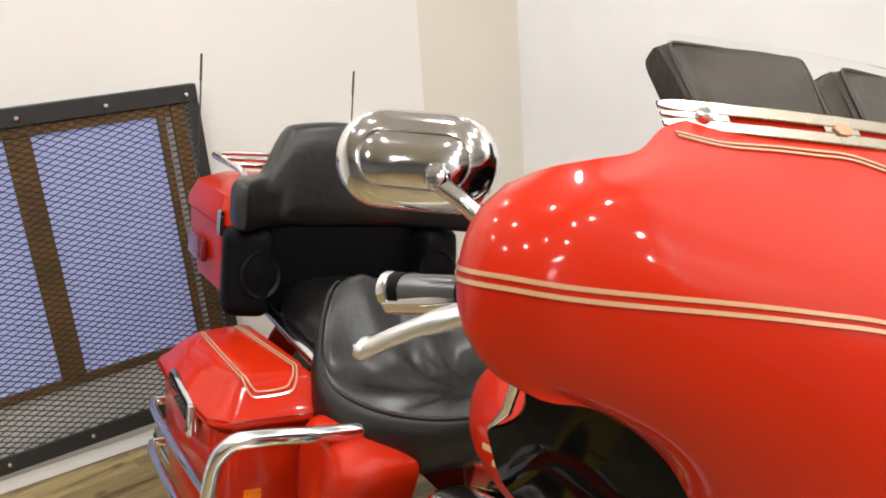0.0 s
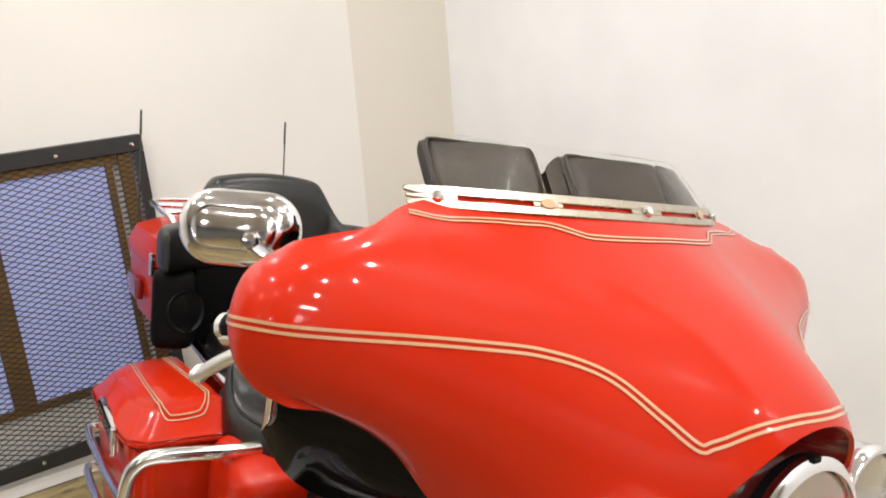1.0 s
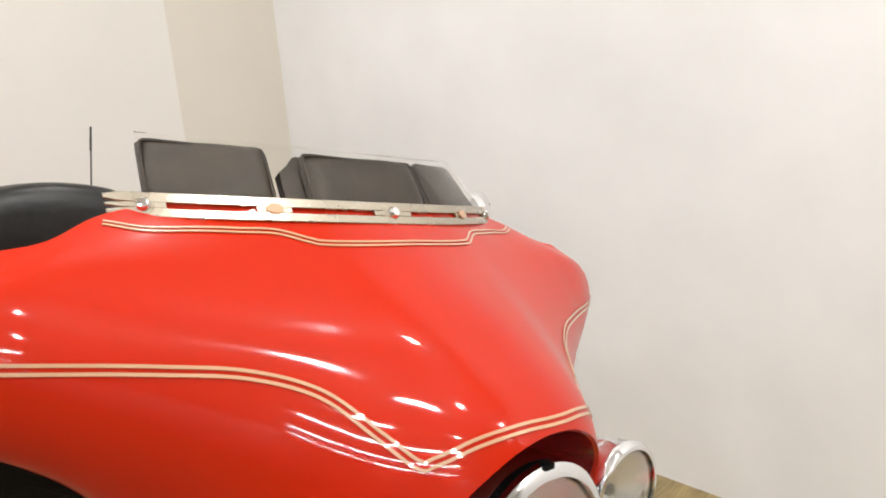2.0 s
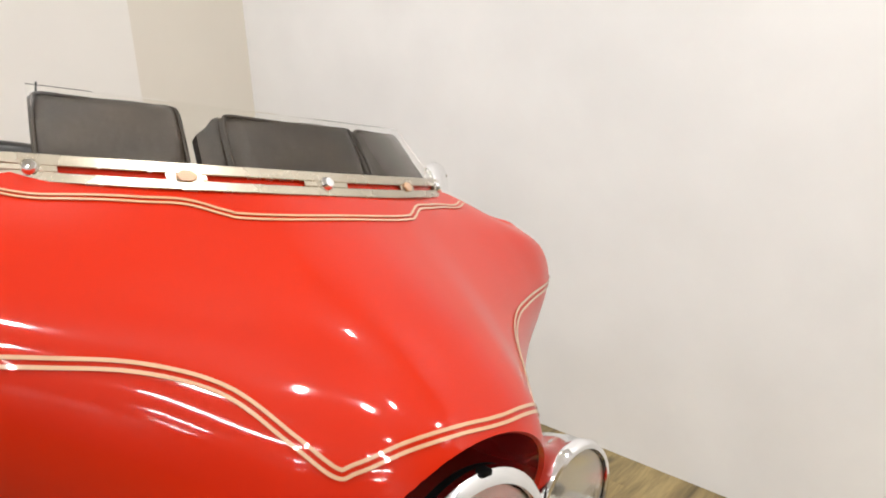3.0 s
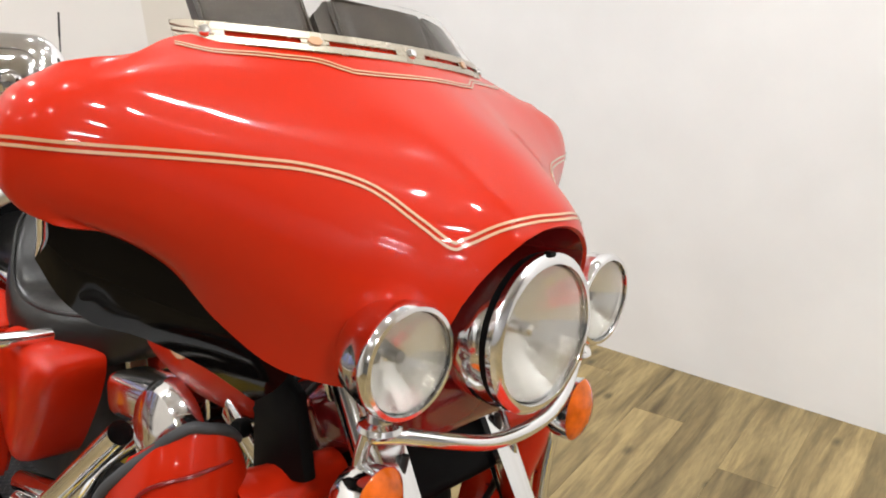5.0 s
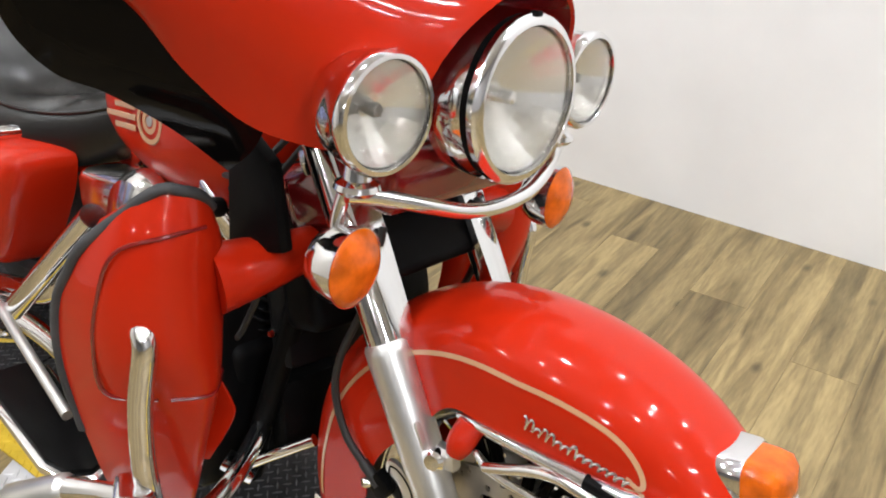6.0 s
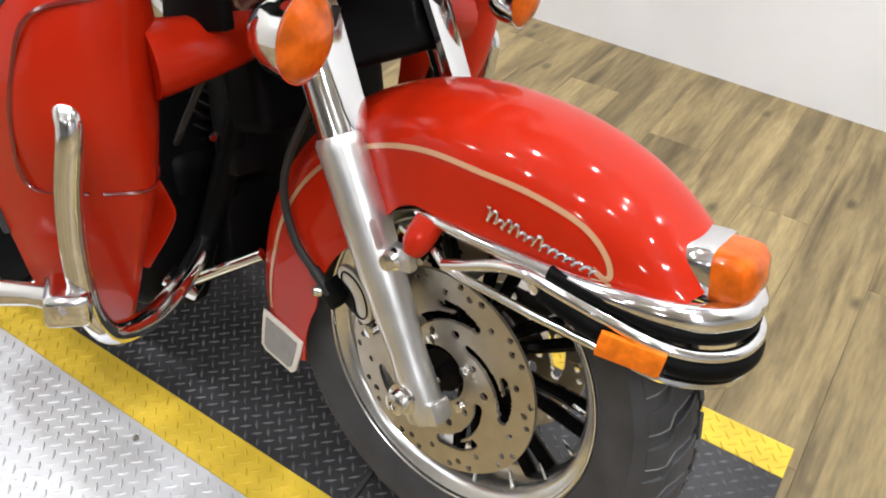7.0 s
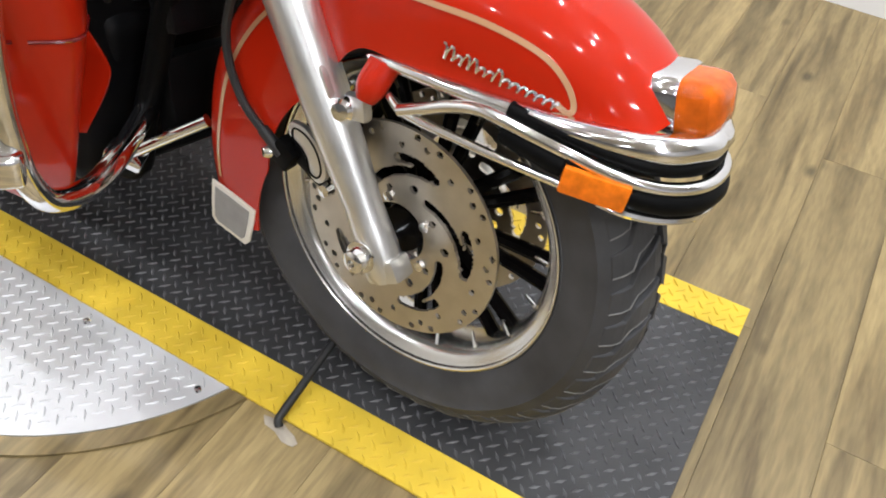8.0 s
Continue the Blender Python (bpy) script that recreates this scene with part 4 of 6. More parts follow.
bm = sheet(lambda u, v: fairing_at(2 * u - 1, v), NCOL * 4, NROW * 2, 0.0, outside_lamp)
for v in bm.verts:                       # a true circle round the headlamp
    r = math.hypot(v.co.y - HOLE_Y, v.co.z - HOLE_Z)
    if v.is_boundary and r < HOLE + 0.02 and v.co.x > -0.2 and v.co.z > 0.81:
        v.co.y, v.co.z = HOLE_Y + (v.co.y - HOLE_Y) * HOLE / r, HOLE_Z + (v.co.z - HOLE_Z) * HOLE / r
        v.co.x = depth_at(v.co.y, v.co.z)
bmesh.ops.recalc_face_normals(bm, faces=bm.faces)
bmesh.ops.solidify(bm, geom=list(bm.faces), thickness=0.005)
fairing = part("fairing", bm, RED, bike, at=FAIR, label="gloss red batwing fairing with tan double pinstripe")


def fairing_normal(a, v):
    e = 0.012
    p = fairing_at(min(a + e, 1), v) - fairing_at(max(a - e, -1), v)
    q = fairing_at(a, min(v + e, 1)) - fairing_at(a, max(v - e, 0))
    n = p.cross(q).normalized()
    return n if n.dot(V(1, 0, 0.3)) > 0 or n.y * a > 0.3 else -n


def out_normal(a, v):
    n = fairing_normal(a, v)
    p = fairing_at(a, v)
    return n if n.dot(p - V(-0.45, p.y * 0.4, 1.0)) > 0 else -n


def fairing_line(av, w, gap, label):
    """Two thin lines side by side along (a, v) points."""
    path = curve_through([(a, v, 0) for a, v in av], 10)
    pts = [fairing_at(p.x, p.y) for p in path]
    nrm = [out_normal(p.x, p.y) for p in path]
    for k in range(3):
        nrm = [(nrm[max(i - 1, 0)] + nrm[i] + nrm[min(i + 1, len(nrm) - 1)]).normalized() for i in range(len(nrm))]
    for o in (-gap, gap):
        q = []
        for i, p in enumerate(pts):
            d = (pts[min(i + 1, len(pts) - 1)] - pts[max(i - 1, 0)]).normalized()
            q.append(p + d.cross(nrm[i]).normalized() * o + nrm[i] * 0.0009)
        ribbon(q, nrm, w, STRIPE, "pinstripe", fairing, label)


SIDE_LINE = [(0.000, 0.556), (-0.070, 0.559), (-0.143, 0.577), (-0.200, 0.608), (-0.222, 0.615), (-0.260, 0.560), (-0.311, 0.481), (-0.382, 0.446), (-0.461, 0.440), (-0.559, 0.438), (-0.681, 0.436), (-0.779, 0.425), (-0.879, 0.422), (-0.985, 0.417)]
fairing_line(SIDE_LINE, 0.0031, 0.0034, "tan double pinstripe")
fairing_line([(-a, v) for a, v in SIDE_LINE], 0.0031, 0.0034, "tan double pinstripe")
TOP_HALF = [(0.0, 0.124), (0.159, 0.129), (0.188, 0.122), (0.232, 0.092), (0.299, 0.093), (0.411, 0.089), (0.494, 0.034)]
TOP_LINE = [(-a, v) for a, v in TOP_HALF[:0:-1]] + TOP_HALF
fairing_line(TOP_LINE, 0.0026, 0.0029, "tan double pinstripe")
# dark inner fairing behind the outer shell


def inner_at(u, v):
    p = fairing_at((2 * u - 1) * 0.72, 0.16 + 0.84 * v)
    return p + V(-0.045, -p.y * 0.10, 0.0)


inner_bm = sheet(inner_at, NCOL, NROW, 0.003, outside_lamp)
part("inner_panel", inner_bm, BLACK, fairing, "black inner fairing panel")


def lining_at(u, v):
    """The red recess between the fairing's opening and the headlamp, its shade put into the colour."""
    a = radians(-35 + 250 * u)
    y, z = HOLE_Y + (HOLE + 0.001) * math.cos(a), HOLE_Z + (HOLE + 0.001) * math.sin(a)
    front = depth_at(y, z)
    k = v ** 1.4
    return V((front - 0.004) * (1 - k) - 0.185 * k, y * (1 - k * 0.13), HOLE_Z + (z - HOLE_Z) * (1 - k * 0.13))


# body red in shade, painted with the darker red
part("lamp_recess", sheet(lining_at, 60, 10, 0.002), DARKRED, fairing, "red recess round the headlamp, darkened for shade")

# windscreen, trim and pouches
def trim_point(y, up, out):
    """A point on the raked band over the fairing's top edge: y across, up along the band, out from it."""
    n = V(0.80, y * 2.0, 0.50).normalized()
    return V(-0.330 - 1.20 * y * y, y, 1.1985 - 0.085 * y * y) + n * out + V(-0.55, 0, 0.83).normalized() * up


def band(y0, y1, u0, u1, o0=-0.0035, o1=0.0):
    n = max(2, int((y1 - y0) * 110))
    rings = []
    for i in range(n + 1):
        y = y0 + (y1 - y0) * i / n
        c = min(1, (0.285 - abs(y)) / 0.012) if abs(y) > 0.273 else 1      # the ends are rounded off
        m, h = (u0 + u1) / 2, (u1 - u0) / 2 * (0.45 + 0.55 * c)
        e = min(0.0008, h * 0.3)
        rings.append([trim_point(y, m - h, o0), trim_point(y, m - h, o1 - e), trim_point(y, m - h + e, o1), trim_point(y, m + h - e, o1), trim_point(y, m + h, o1 - e), trim_point(y, m + h, o0)])
    return loft(rings)


LIM = 0.285
SLOTS = [(-0.238, -0.160), (-0.126, -0.028), (0.028, 0.126), (0.160, 0.238)]
pieces = band(-LIM, LIM, -0.0145, -0.0045)
pieces = join(pieces, band(-LIM, LIM, 0.0015, 0.0125))
edges = [-LIM] + [e for span in SLOTS for e in span] + [LIM]
for y0, y1 in zip(edges[::2], edges[1::2]):
    pieces = join(pieces, band(y0, y1, -0.0047, 0.0017))
trim = part("windscreen_trim", pieces, TRIMSTEEL, fairing, "polished slotted windscreen trim")
part("trim_backing", band(-0.27, 0.27, -0.012, 0.010, -0.0075, -0.0045), RED, fairing, "red fairing lip behind the slots")
for y in (-0.256, 0.0, 0.256):
    p = trim_point(y, -0.001, 0.0)
    part("trim_screw", lathe([(0, 0.0055), (0.005, 0.0048), (0.0072, 0.0018), (0.0078, 0.0)], frame_to(p, V(0.80, y * 2.0, 0.50)), 16), CHROME, trim)
for y in (-0.143, 0.143):
    p = trim_point(y, -0.001, 0.0)
    part("trim_emblem", slab([(-0.010, 0), (-0.005, 0.0055), (0.005, 0.0055), (0.010, 0), (0.005, -0.0055), (-0.005, -0.0055)], 0.0022, frame_to(p, V(0.80, y * 2.0, 0.50)), 0.0006, seg=1), STRIPE, trim, "small plain cream emblem")


def screen_point(y, k, out):
    """On the raked windscreen: k 0 at the trim, 1 at the pouches' top."""
    n = V(0.80, y * 2.0, 0.55).normalized()
    return V(-0.346 - 1.22 * y * y - (0.040 + 0.30 * y * y) * k, y * (1 - 0.06 * k), 1.203 + 0.057 * k) + n * out


screen = part("windscreen", sheet(lambda u, v: screen_point((2 * u - 1) * 0.249, -0.15 + 1.11 * v, 0.005), 40, 6, 0.0012), SHIELD, fairing, "low clear curved windscreen")
screen.visible_shadow = False


def pouch(y0, y1, rise):
    """A soft vinyl pouch with a full front, pinched corners and a flap's hem."""
    rings, n = [], 22
    for i in range(n + 1):
        t = i / n
        y = y0 + (y1 - y0) * t
        end = min(1, min(t, 1 - t) / 0.10)
        full = 0.62 + 0.38 * math.sin(end * math.pi / 2)
        k0, k1 = -0.12 + 0.10 * (1 - full), 1.0 + rise * t - 0.10 * (1 - full) - 0.025 * math.sin(math.pi * t) + 0.010 * math.sin(9 * t + y0 * 40)
        ring = []
        for q in range(20):
            a = 2 * math.pi * q / 20
            c, d = math.cos(a), math.sin(a)
            up = 0.5 + 0.5 * (abs(d) ** 0.35) * (1 if d > 0 else -1)
            out = -0.027 + 0.027 * full * (abs(c) ** 0.45) * (1 if c > 0 else -1)
            out += 0.0022 * math.sin(up * 5.2 + t * 4.1) * full * (c > 0) - 0.0030 * (c > 0) * full * math.exp(-((up - 0.80) / 0.035) ** 2)
            ring.append(screen_point(y, k0 + (k1 - k0) * up, out))
        rings.append(ring)
    return loft(rings)


def pouch_piping(y0, y1, rise):
    pts = [(y0, 0.0), (y0, 0.5), (y0 + 0.001, 0.84), (y0 + 0.007, 0.915)]
    pts += [(y0 + (y1 - y0) * t, 0.925 + rise * t - 0.020 * math.sin(math.pi * t)) for t in (0.2, 0.4, 0.6, 0.8)]
    pts += [(y1 - 0.007, 0.915 + rise), (y1 - 0.001, 0.84 + rise), (y1, 0.5), (y1, 0.0)]
    return tube([screen_point(p.x, p.y, -0.0045) for p in curve_through([(a, b, 0) for a, b in pts], 5)], 0.0020, 6)


for y0, y1, rise in ((-0.250, -0.128, 0.02), (-0.092, 0.092, 0.0), (0.096, 0.246, -0.03)):
    bag = part("screen_pouch", pouch(y0, y1, rise), POUCH, fairing, "dark brown vinyl windscreen pouch")
    part("piping", pouch_piping(y0 + 0.003, y1 - 0.003, rise), POUCH, bag, "raised vinyl piping")
gusset = loft([[screen_point(y, k, o) for k, o in ((-0.1, -0.026), (-0.1, -0.012), (top, -0.012), (top, -0.026))] for y, top in ((-0.116, 0.62), (-0.106, 0.74), (-0.097, 0.90), (-0.090, 0.95))])
part("pouch_gusset", gusset, POUCH, fairing, "folded vinyl gusset of the middle pouch")

# headlamp
def reflector(r, h, deep, m):
    """A dished reflector of flat mirror facets, with a thickness."""
    rows, sides = 6, 22
    front = [[V(r * (i / rows) * math.cos(a) , r * (i / rows) * math.sin(a), h - deep * (1 - (i / rows) ** 2)) for a in (2 * math.pi * q / sides for q in range(sides))] for i in range(1, rows + 1)]
    back = [[p + V(0, 0, -0.003) for p in ring] for ring in front]
    return loft([[m @ p for p in ring] for ring in front + back[::-1]])


hm = frame_to(HEAD, (1, 0, 0.02)) @ Matrix.Diagonal((0.90, 0.90, 1, 1))
head = fp("headlamp", lathe([(0.0, -0.075), (0.08, -0.072), (0.1075, -0.060), (0.1085, -0.020), (0.103, -0.012), (0.103, -0.004), (0.108, -0.001), (0.1075, 0.006), (0.101, 0.012), (0.094, 0.013), (0.0915, 0.007), (0.0915, -0.001), (0.060, -0.040), (0.0, -0.055)], hm, 64), CHROME, "large round chrome headlamp")
part("seal", lathe([(0.1015, -0.0125), (0.1045, -0.0125), (0.1045, -0.0035), (0.1015, -0.0035)], hm, 64), BLACK, head, "black rubber ring")
part("bowl", reflector(0.0905, 0.0035, 0.046, hm), BOWL, head, "bright faceted reflector bowl", smooth=False)
part("bulb_shield", lathe([(0.0, -0.012), (0.008, -0.013), (0.010, -0.018), (0.010, -0.044), (0.0, -0.044)], hm, 20), CHROME, head)
part("side_bulb", lathe([(0.0, 0.006), (0.008, 0.005), (0.010, 0.0), (0.0, 0.0)], hm @ pose(-0.045, -0.005, -0.028), 16), FLAP, head, "small grey bulb-like dot")
part("lens", lathe([(0.0, 0.0195), (0.03, 0.0185), (0.06, 0.0155), (0.085, 0.0105), (0.0912, 0.0078), (0.0912, 0.006), (0.085, 0.0086), (0.06, 0.0135), (0.03, 0.0165), (0.0, 0.0175)], hm, 64), GLASS, head, "clear domed glass lens")
part("top_tab", block(0.010, 0.012, 0.006, pose(HEAD.x + 0.004, 0, HEAD.z + 0.096), 0.0015), BLACK, head)

# passing lamps, signals and their bar
for sg in (-1, 1):
    lm = frame_to((-0.118, 0.186 * sg, 0.892), (1, 0.03 * sg, 0.0)) @ Matrix.Diagonal((0.94, 0.94, 1, 1))
    lamp = fp("passing_lamp", lathe([(0.0, -0.078), (0.022, -0.076), (0.042, -0.066), (0.058, -0.046), (0.0645, -0.022), (0.0655, -0.006), (0.068, -0.003), (0.0685, 0.004), (0.065, 0.010), (0.060, 0.0105), (0.058, 0.006), (0.058, 0.000), (0.040, -0.028), (0.0, -0.042)], lm, 48), CHROME, "round chrome passing lamp")
    part("bowl", reflector(0.0572, 0.003, 0.030, lm), BOWL, lamp, "bright faceted reflector bowl", smooth=False)
    # two solid dots: the bulb, and its reflection in the bowl modelled as a shape
    part("side_bulb", lathe([(0.0, 0.005), (0.006, 0.004), (0.0075, 0.0), (0.0, 0.0)], lm @ pose(-0.027, 0.004, -0.020), 14), FLAP, lamp, "small grey bulb-like dot")
    part("bulb_cap", lathe([(0.0, -0.012), (0.007, -0.013), (0.008, -0.016), (0.008, -0.030), (0.0, -0.030)], lm @ pose(0.004, 0, 0), 14), FLAP, lamp, "grey bulb cap")
    part("lens", lathe([(0.0, 0.0155), (0.03, 0.0135), (0.050, 0.0095), (0.0578, 0.0065), (0.0578, 0.005), (0.03, 0.0118), (0.0, 0.0138)], lm, 48), GLASS, lamp, "clear glass lens")
    part("stem", lathe([(0.0, 0.0), (0.020, 0.0), (0.026, 0.006), (0.024, 0.012), (0.016, 0.016), (0.014, 0.034), (0.0, 0.034)], frame_to((-0.150, 0.186 * sg, 0.800), (0, 0, 1), (1, 0, 0)), 20), CHROME, lamp, "chrome stem")
    sm = frame_to((-0.142, 0.196 * sg, 0.719), (1, 0.17, 0.02))
    sig = fp("turn_signal", lathe([(0.0, -0.050), (0.018, -0.049), (0.034, -0.038), (0.043, -0.020), (0.0455, 0.0), (0.046, 0.006), (0.0, 0.006)], sm, 36), CHROME, "round turn signal with a chrome cup")
    part("lens", lathe([(0.0, 0.022), (0.018, 0.0205), (0.034, 0.0145), (0.043, 0.0085), (0.0448, 0.0062), (0.0, 0.0062)], sm, 36), AMBER, sig, "amber lens")
    part("stem", tube(curve_through([(-0.170, 0.194 * sg, 0.735), (-0.172, 0.192 * sg, 0.765), (-0.165, 0.188 * sg, 0.800)], 5), 0.0085, 12), CHROME, sig, "chrome stem")
fp("lamp_bar", tube(curve_through([(-0.150, -0.20, 0.800), (-0.135, -0.165, 0.795), (-0.112, -0.115, 0.782), (-0.098, -0.06, 0.768), (-0.094, 0, 0.764), (-0.098, 0.06, 0.768), (-0.112, 0.115, 0.782), (-0.135, 0.165, 0.795), (-0.150, 0.20, 0.800)], 6), 0.0095, 14), CHROME, "chrome lamp bar")
# same red as the fairing, with the shade under the lamp painted in
fp("nacelle", join(block(0.11, 0.24, 0.085, pose(-0.215, 0, 0.790), 0.02, 3), block(0.14, 0.20, 0.10, pose(-0.325, 0, 0.722, 0, -25, 0), 0.03, 4)), DARKRED, "red lower nacelle, darkened for shade")
fp("steering_neck", tube([(-0.27, 0, 0.66), (-0.37, 0, 0.86)], 0.045, 20), BLACK, "black steering neck")
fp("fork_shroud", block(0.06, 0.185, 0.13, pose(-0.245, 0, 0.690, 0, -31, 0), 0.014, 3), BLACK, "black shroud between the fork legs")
fp("fork_bridge", block(0.05, 0.25, 0.035, pose(fork_x(0.78) - 0.02, 0, 0.785, 0, -31, 0), 0.008), CHROME, "chrome fork bridge")

# dark deflectors under the wings
TO_FAIR = FAIR.inverted() @ FRONT
for sg in (-1, 1):
    top = [fairing_at(sg * a, 0.97) + V(-0.007, -0.003 * sg, 0.002) for a in (0.87, 0.80, 0.72, 0.64, 0.55, 0.46, 0.36)]
    low = [(-0.385, 0.440, 0.980), (-0.400, 0.410, 0.928), (-0.412, 0.370, 0.890), (-0.395, 0.326, 0.870), (-0.372, 0.262, 0.826), (-0.352, 0.205, 0.774)]
    low = [TO_FAIR @ V(x, -y, z) for x, y, z in low]
    low = [V(p.x, -p.y * sg, p.z) for p in low]
    tt, ll = curve_through(top, 5), curve_through(low, 6)
    deflector = part("wind_deflector", sheet(lambda u, v: tt[round(u * 30)].lerp(ll[round(u * 30)], v) + V(0.012 * math.sin(v * math.pi), 0, 0), 30, 8, 0.004), BLACKGLOSS, bike, "smoked dark wind deflector", FAIR)
    part("deflector_clip", tube([top[0] + V(-0.004, 0.004 * sg, 0.004), top[0].lerp(low[0], 0.5) + V(0.004, 0.003 * sg, 0), low[0]], [0.0042, 0.0040, 0.002], 10), CHROME, deflector, "chrome end clip")

for sg in (-1, 1):
    cowl = slab([(-0.385, 0.650), (-0.275, 0.682), (-0.300, 0.790), (-0.345, 0.815), (-0.385, 0.795)], 0.02, Matrix(((1, 0, 0, 0), (0, 0, sg, 0.165 * sg), (0, 1, 0, 0), (0, 0, 0, 1))), 0.006)
    fp("inner_cowl", cowl, BLACK, "black inner cowl panel")

# bars, grips, levers and mirrors
for sg in (-1, 1):
    fp("handlebar", tube(curve_through([(-0.40, 0.10 * sg, 0.99), (-0.44, 0.22 * sg, 1.03), (-0.47, 0.32 * sg, 1.045), (-0.51, 0.372 * sg, 1.035), (-0.60, 0.402 * sg, 1.012)], 6), 0.0125, 14), CHROME, "chrome handlebar")
    g0, g1 = V(-0.512, 0.372 * sg, 1.040), V(-0.606, 0.402 * sg, 1.022)
    grip = fp("grip", tube([g0, g0.lerp(g1, 0.2), g0.lerp(g1, 0.95), g1], [0.0150, 0.0155, 0.0155, 0.010], 18), GRIP, "chrome grip coloured dark for its reflections, with black rubber bands")
    for k, long in ((0.02, 0.06), (0.76, 0.12)):
        part("grip_rubber", tube([g0.lerp(g1, k), g0.lerp(g1, k + long)], 0.0166, 18), BLACK, grip, "black rubber band")
    part("grip_end", tube([g0.lerp(g1, 0.90), g0.lerp(g1, 0.96), g1, g1.lerp(g0, -0.05)], [0.0172, 0.0178, 0.0172, 0.010], 18), CHROME, grip, "chrome grip end")
    fp("lever", tube(curve_through([(-0.43, 0.33 * sg, 1.055), (-0.455, 0.385 * sg, 1.046), (-0.505, 0.425 * sg, 1.018), (-0.558, 0.443 * sg, 0.985), (-0.565, 0.445 * sg, 0.982)], 6), [0.014] * 6 + [0.0125] * 6 + [0.0105] * 6 + [0.0100, 0.0115, 0.0135, 0.0140, 0.013, 0.009, 0.003], 12, flat=0.8), SATIN, "polished hand lever with a ball end")
    mm = frame_to((-0.575, 0.400 * sg, 1.147), (0.75, 0.65 * sg, 0.12))
    rings = []
    for w, h, z in ((0.030, 0.008, 0.0225), (0.075, 0.030, 0.0205), (0.094, 0.044, 0.0180), (0.0985, 0.0485, 0.0166), (0.1005, 0.0505, 0.0186), (0.112, 0.060, 0.0172), (0.128, 0.073, 0.0135), (0.140, 0.083, 0.0075), (0.146, 0.088, 0.0005), (0.147, 0.089, -0.004), (0.143, 0.085, -0.0075)):
        rings.append([mm @ V(x, y, z) for x, y in rounded(w, h, h * 0.48, 7)])
    mir = fp("mirror", loft(rings), CHROME, "oblong chrome mirror back")
    part("mirror_arm", tube(curve_through([(-0.545, 0.395 * sg, 1.132), (-0.515, 0.375 * sg, 1.110), (-0.495, 0.350 * sg, 1.07), (-0.485, 0.335 * sg, 1.04)], 5), 0.008, 12), CHROME, mir, "chrome mirror arm")
    part("mirror_boss", lathe([(0.0, 0.014), (0.008, 0.012), (0.012, 0.006), (0.013, 0.0)], mm @ pose(-0.022 * sg, -0.012, 0.016), 20), CHROME, mir)

# ---- body: tank, seat, engine, panniers, tour trunk ----
def body_loft(stations, power=2.4, n=28):
    """Superellipse rings: (x, centre z, half width, half height)."""
    rings = []
    for x, zc, hw, hh in stations:
        ring = []
        for k in range(n):
            a = 2 * math.pi * k / n
            c, s = math.cos(a), math.sin(a)
            ring.append(V(x, hw * abs(c) ** (2 / power) * (1 if c > 0 else -1), zc + hh * abs(s) ** (2 / power) * (1 if s > 0 else -1)))
        rings.append(ring)
    return loft(rings)


def smooth_stations(st, steps=5):
    a = curve_through([(s[0], s[1], s[2]) for s in st], steps)
    b = curve_through([(s[0], s[3], 0) for s in st], steps)
    return [(p.x, p.y, max(p.z, 0.003), max(q.y, 0.003)) for p, q in zip(a, b)]


def grown(bm):
    """The rear half of the machine is drawn at a smaller scale and brought to size here."""
    bmesh.ops.transform(bm, matrix=Matrix(((1.17, 0, 0, 0), (0, 1.10, 0, 0), (0, 0, 1.21, -0.209), (0, 0, 0, 1))), verts=bm.verts)
    return bm


tank = bp("fuel_tank", body_loft(smooth_stations([(-0.42, 0.735, 0.02, 0.02), (-0.44, 0.735, 0.08, 0.08), (-0.50, 0.732, 0.135, 0.118), (-0.60, 0.727, 0.170, 0.132), (-0.72, 0.722, 0.170, 0.128), (-0.84, 0.722, 0.150, 0.108), (-0.92, 0.722, 0.110, 0.08), (-1.0, 0.722, 0.03, 0.03)]), 2.3), RED, "gloss red fuel tank with a gold badge")
for sg in (-1, 1):
    face = frame_to((-0.655, 0.1712 * sg, 0.738), (0.05, sg, 0.06), (-0.1, 0, 1))
    along = -sg
    badge = part("tank_badge", lathe([(0.027, 0.0), (0.027, 0.0022), (0.034, 0.0022), (0.035, 0.0)], face, 28), STRIPE, tank, "gold ring badge with plain bars")
    part("badge_ring", lathe([(0.011, 0.0), (0.011, 0.0020), (0.019, 0.0020), (0.020, 0.0)], face, 24), STRIPE, badge)
    part("badge_centre", lathe([(0, 0.0024), (0.008, 0.0022), (0.009, 0)], face, 18), FLAP, badge, "grey badge centre")
    for dy, long in ((0.016, 0.060), (0.0, 0.085), (-0.016, 0.060)):
        part("badge_bar", block(long, 0.009, 0.0022, face @ pose(along * -(0.040 + long / 2), dy, 0.0008), 0.0008, 1), STRIPE, badge, "plain gold bar")
bp("tank_console", body_loft(smooth_stations([(-0.42, 0.86, 0.01, 0.005), (-0.48, 0.868, 0.035, 0.02), (-0.70, 0.862, 0.045, 0.025), (-0.96, 0.81, 0.03, 0.02)]), 2.6), CHROME, "chrome tank console")

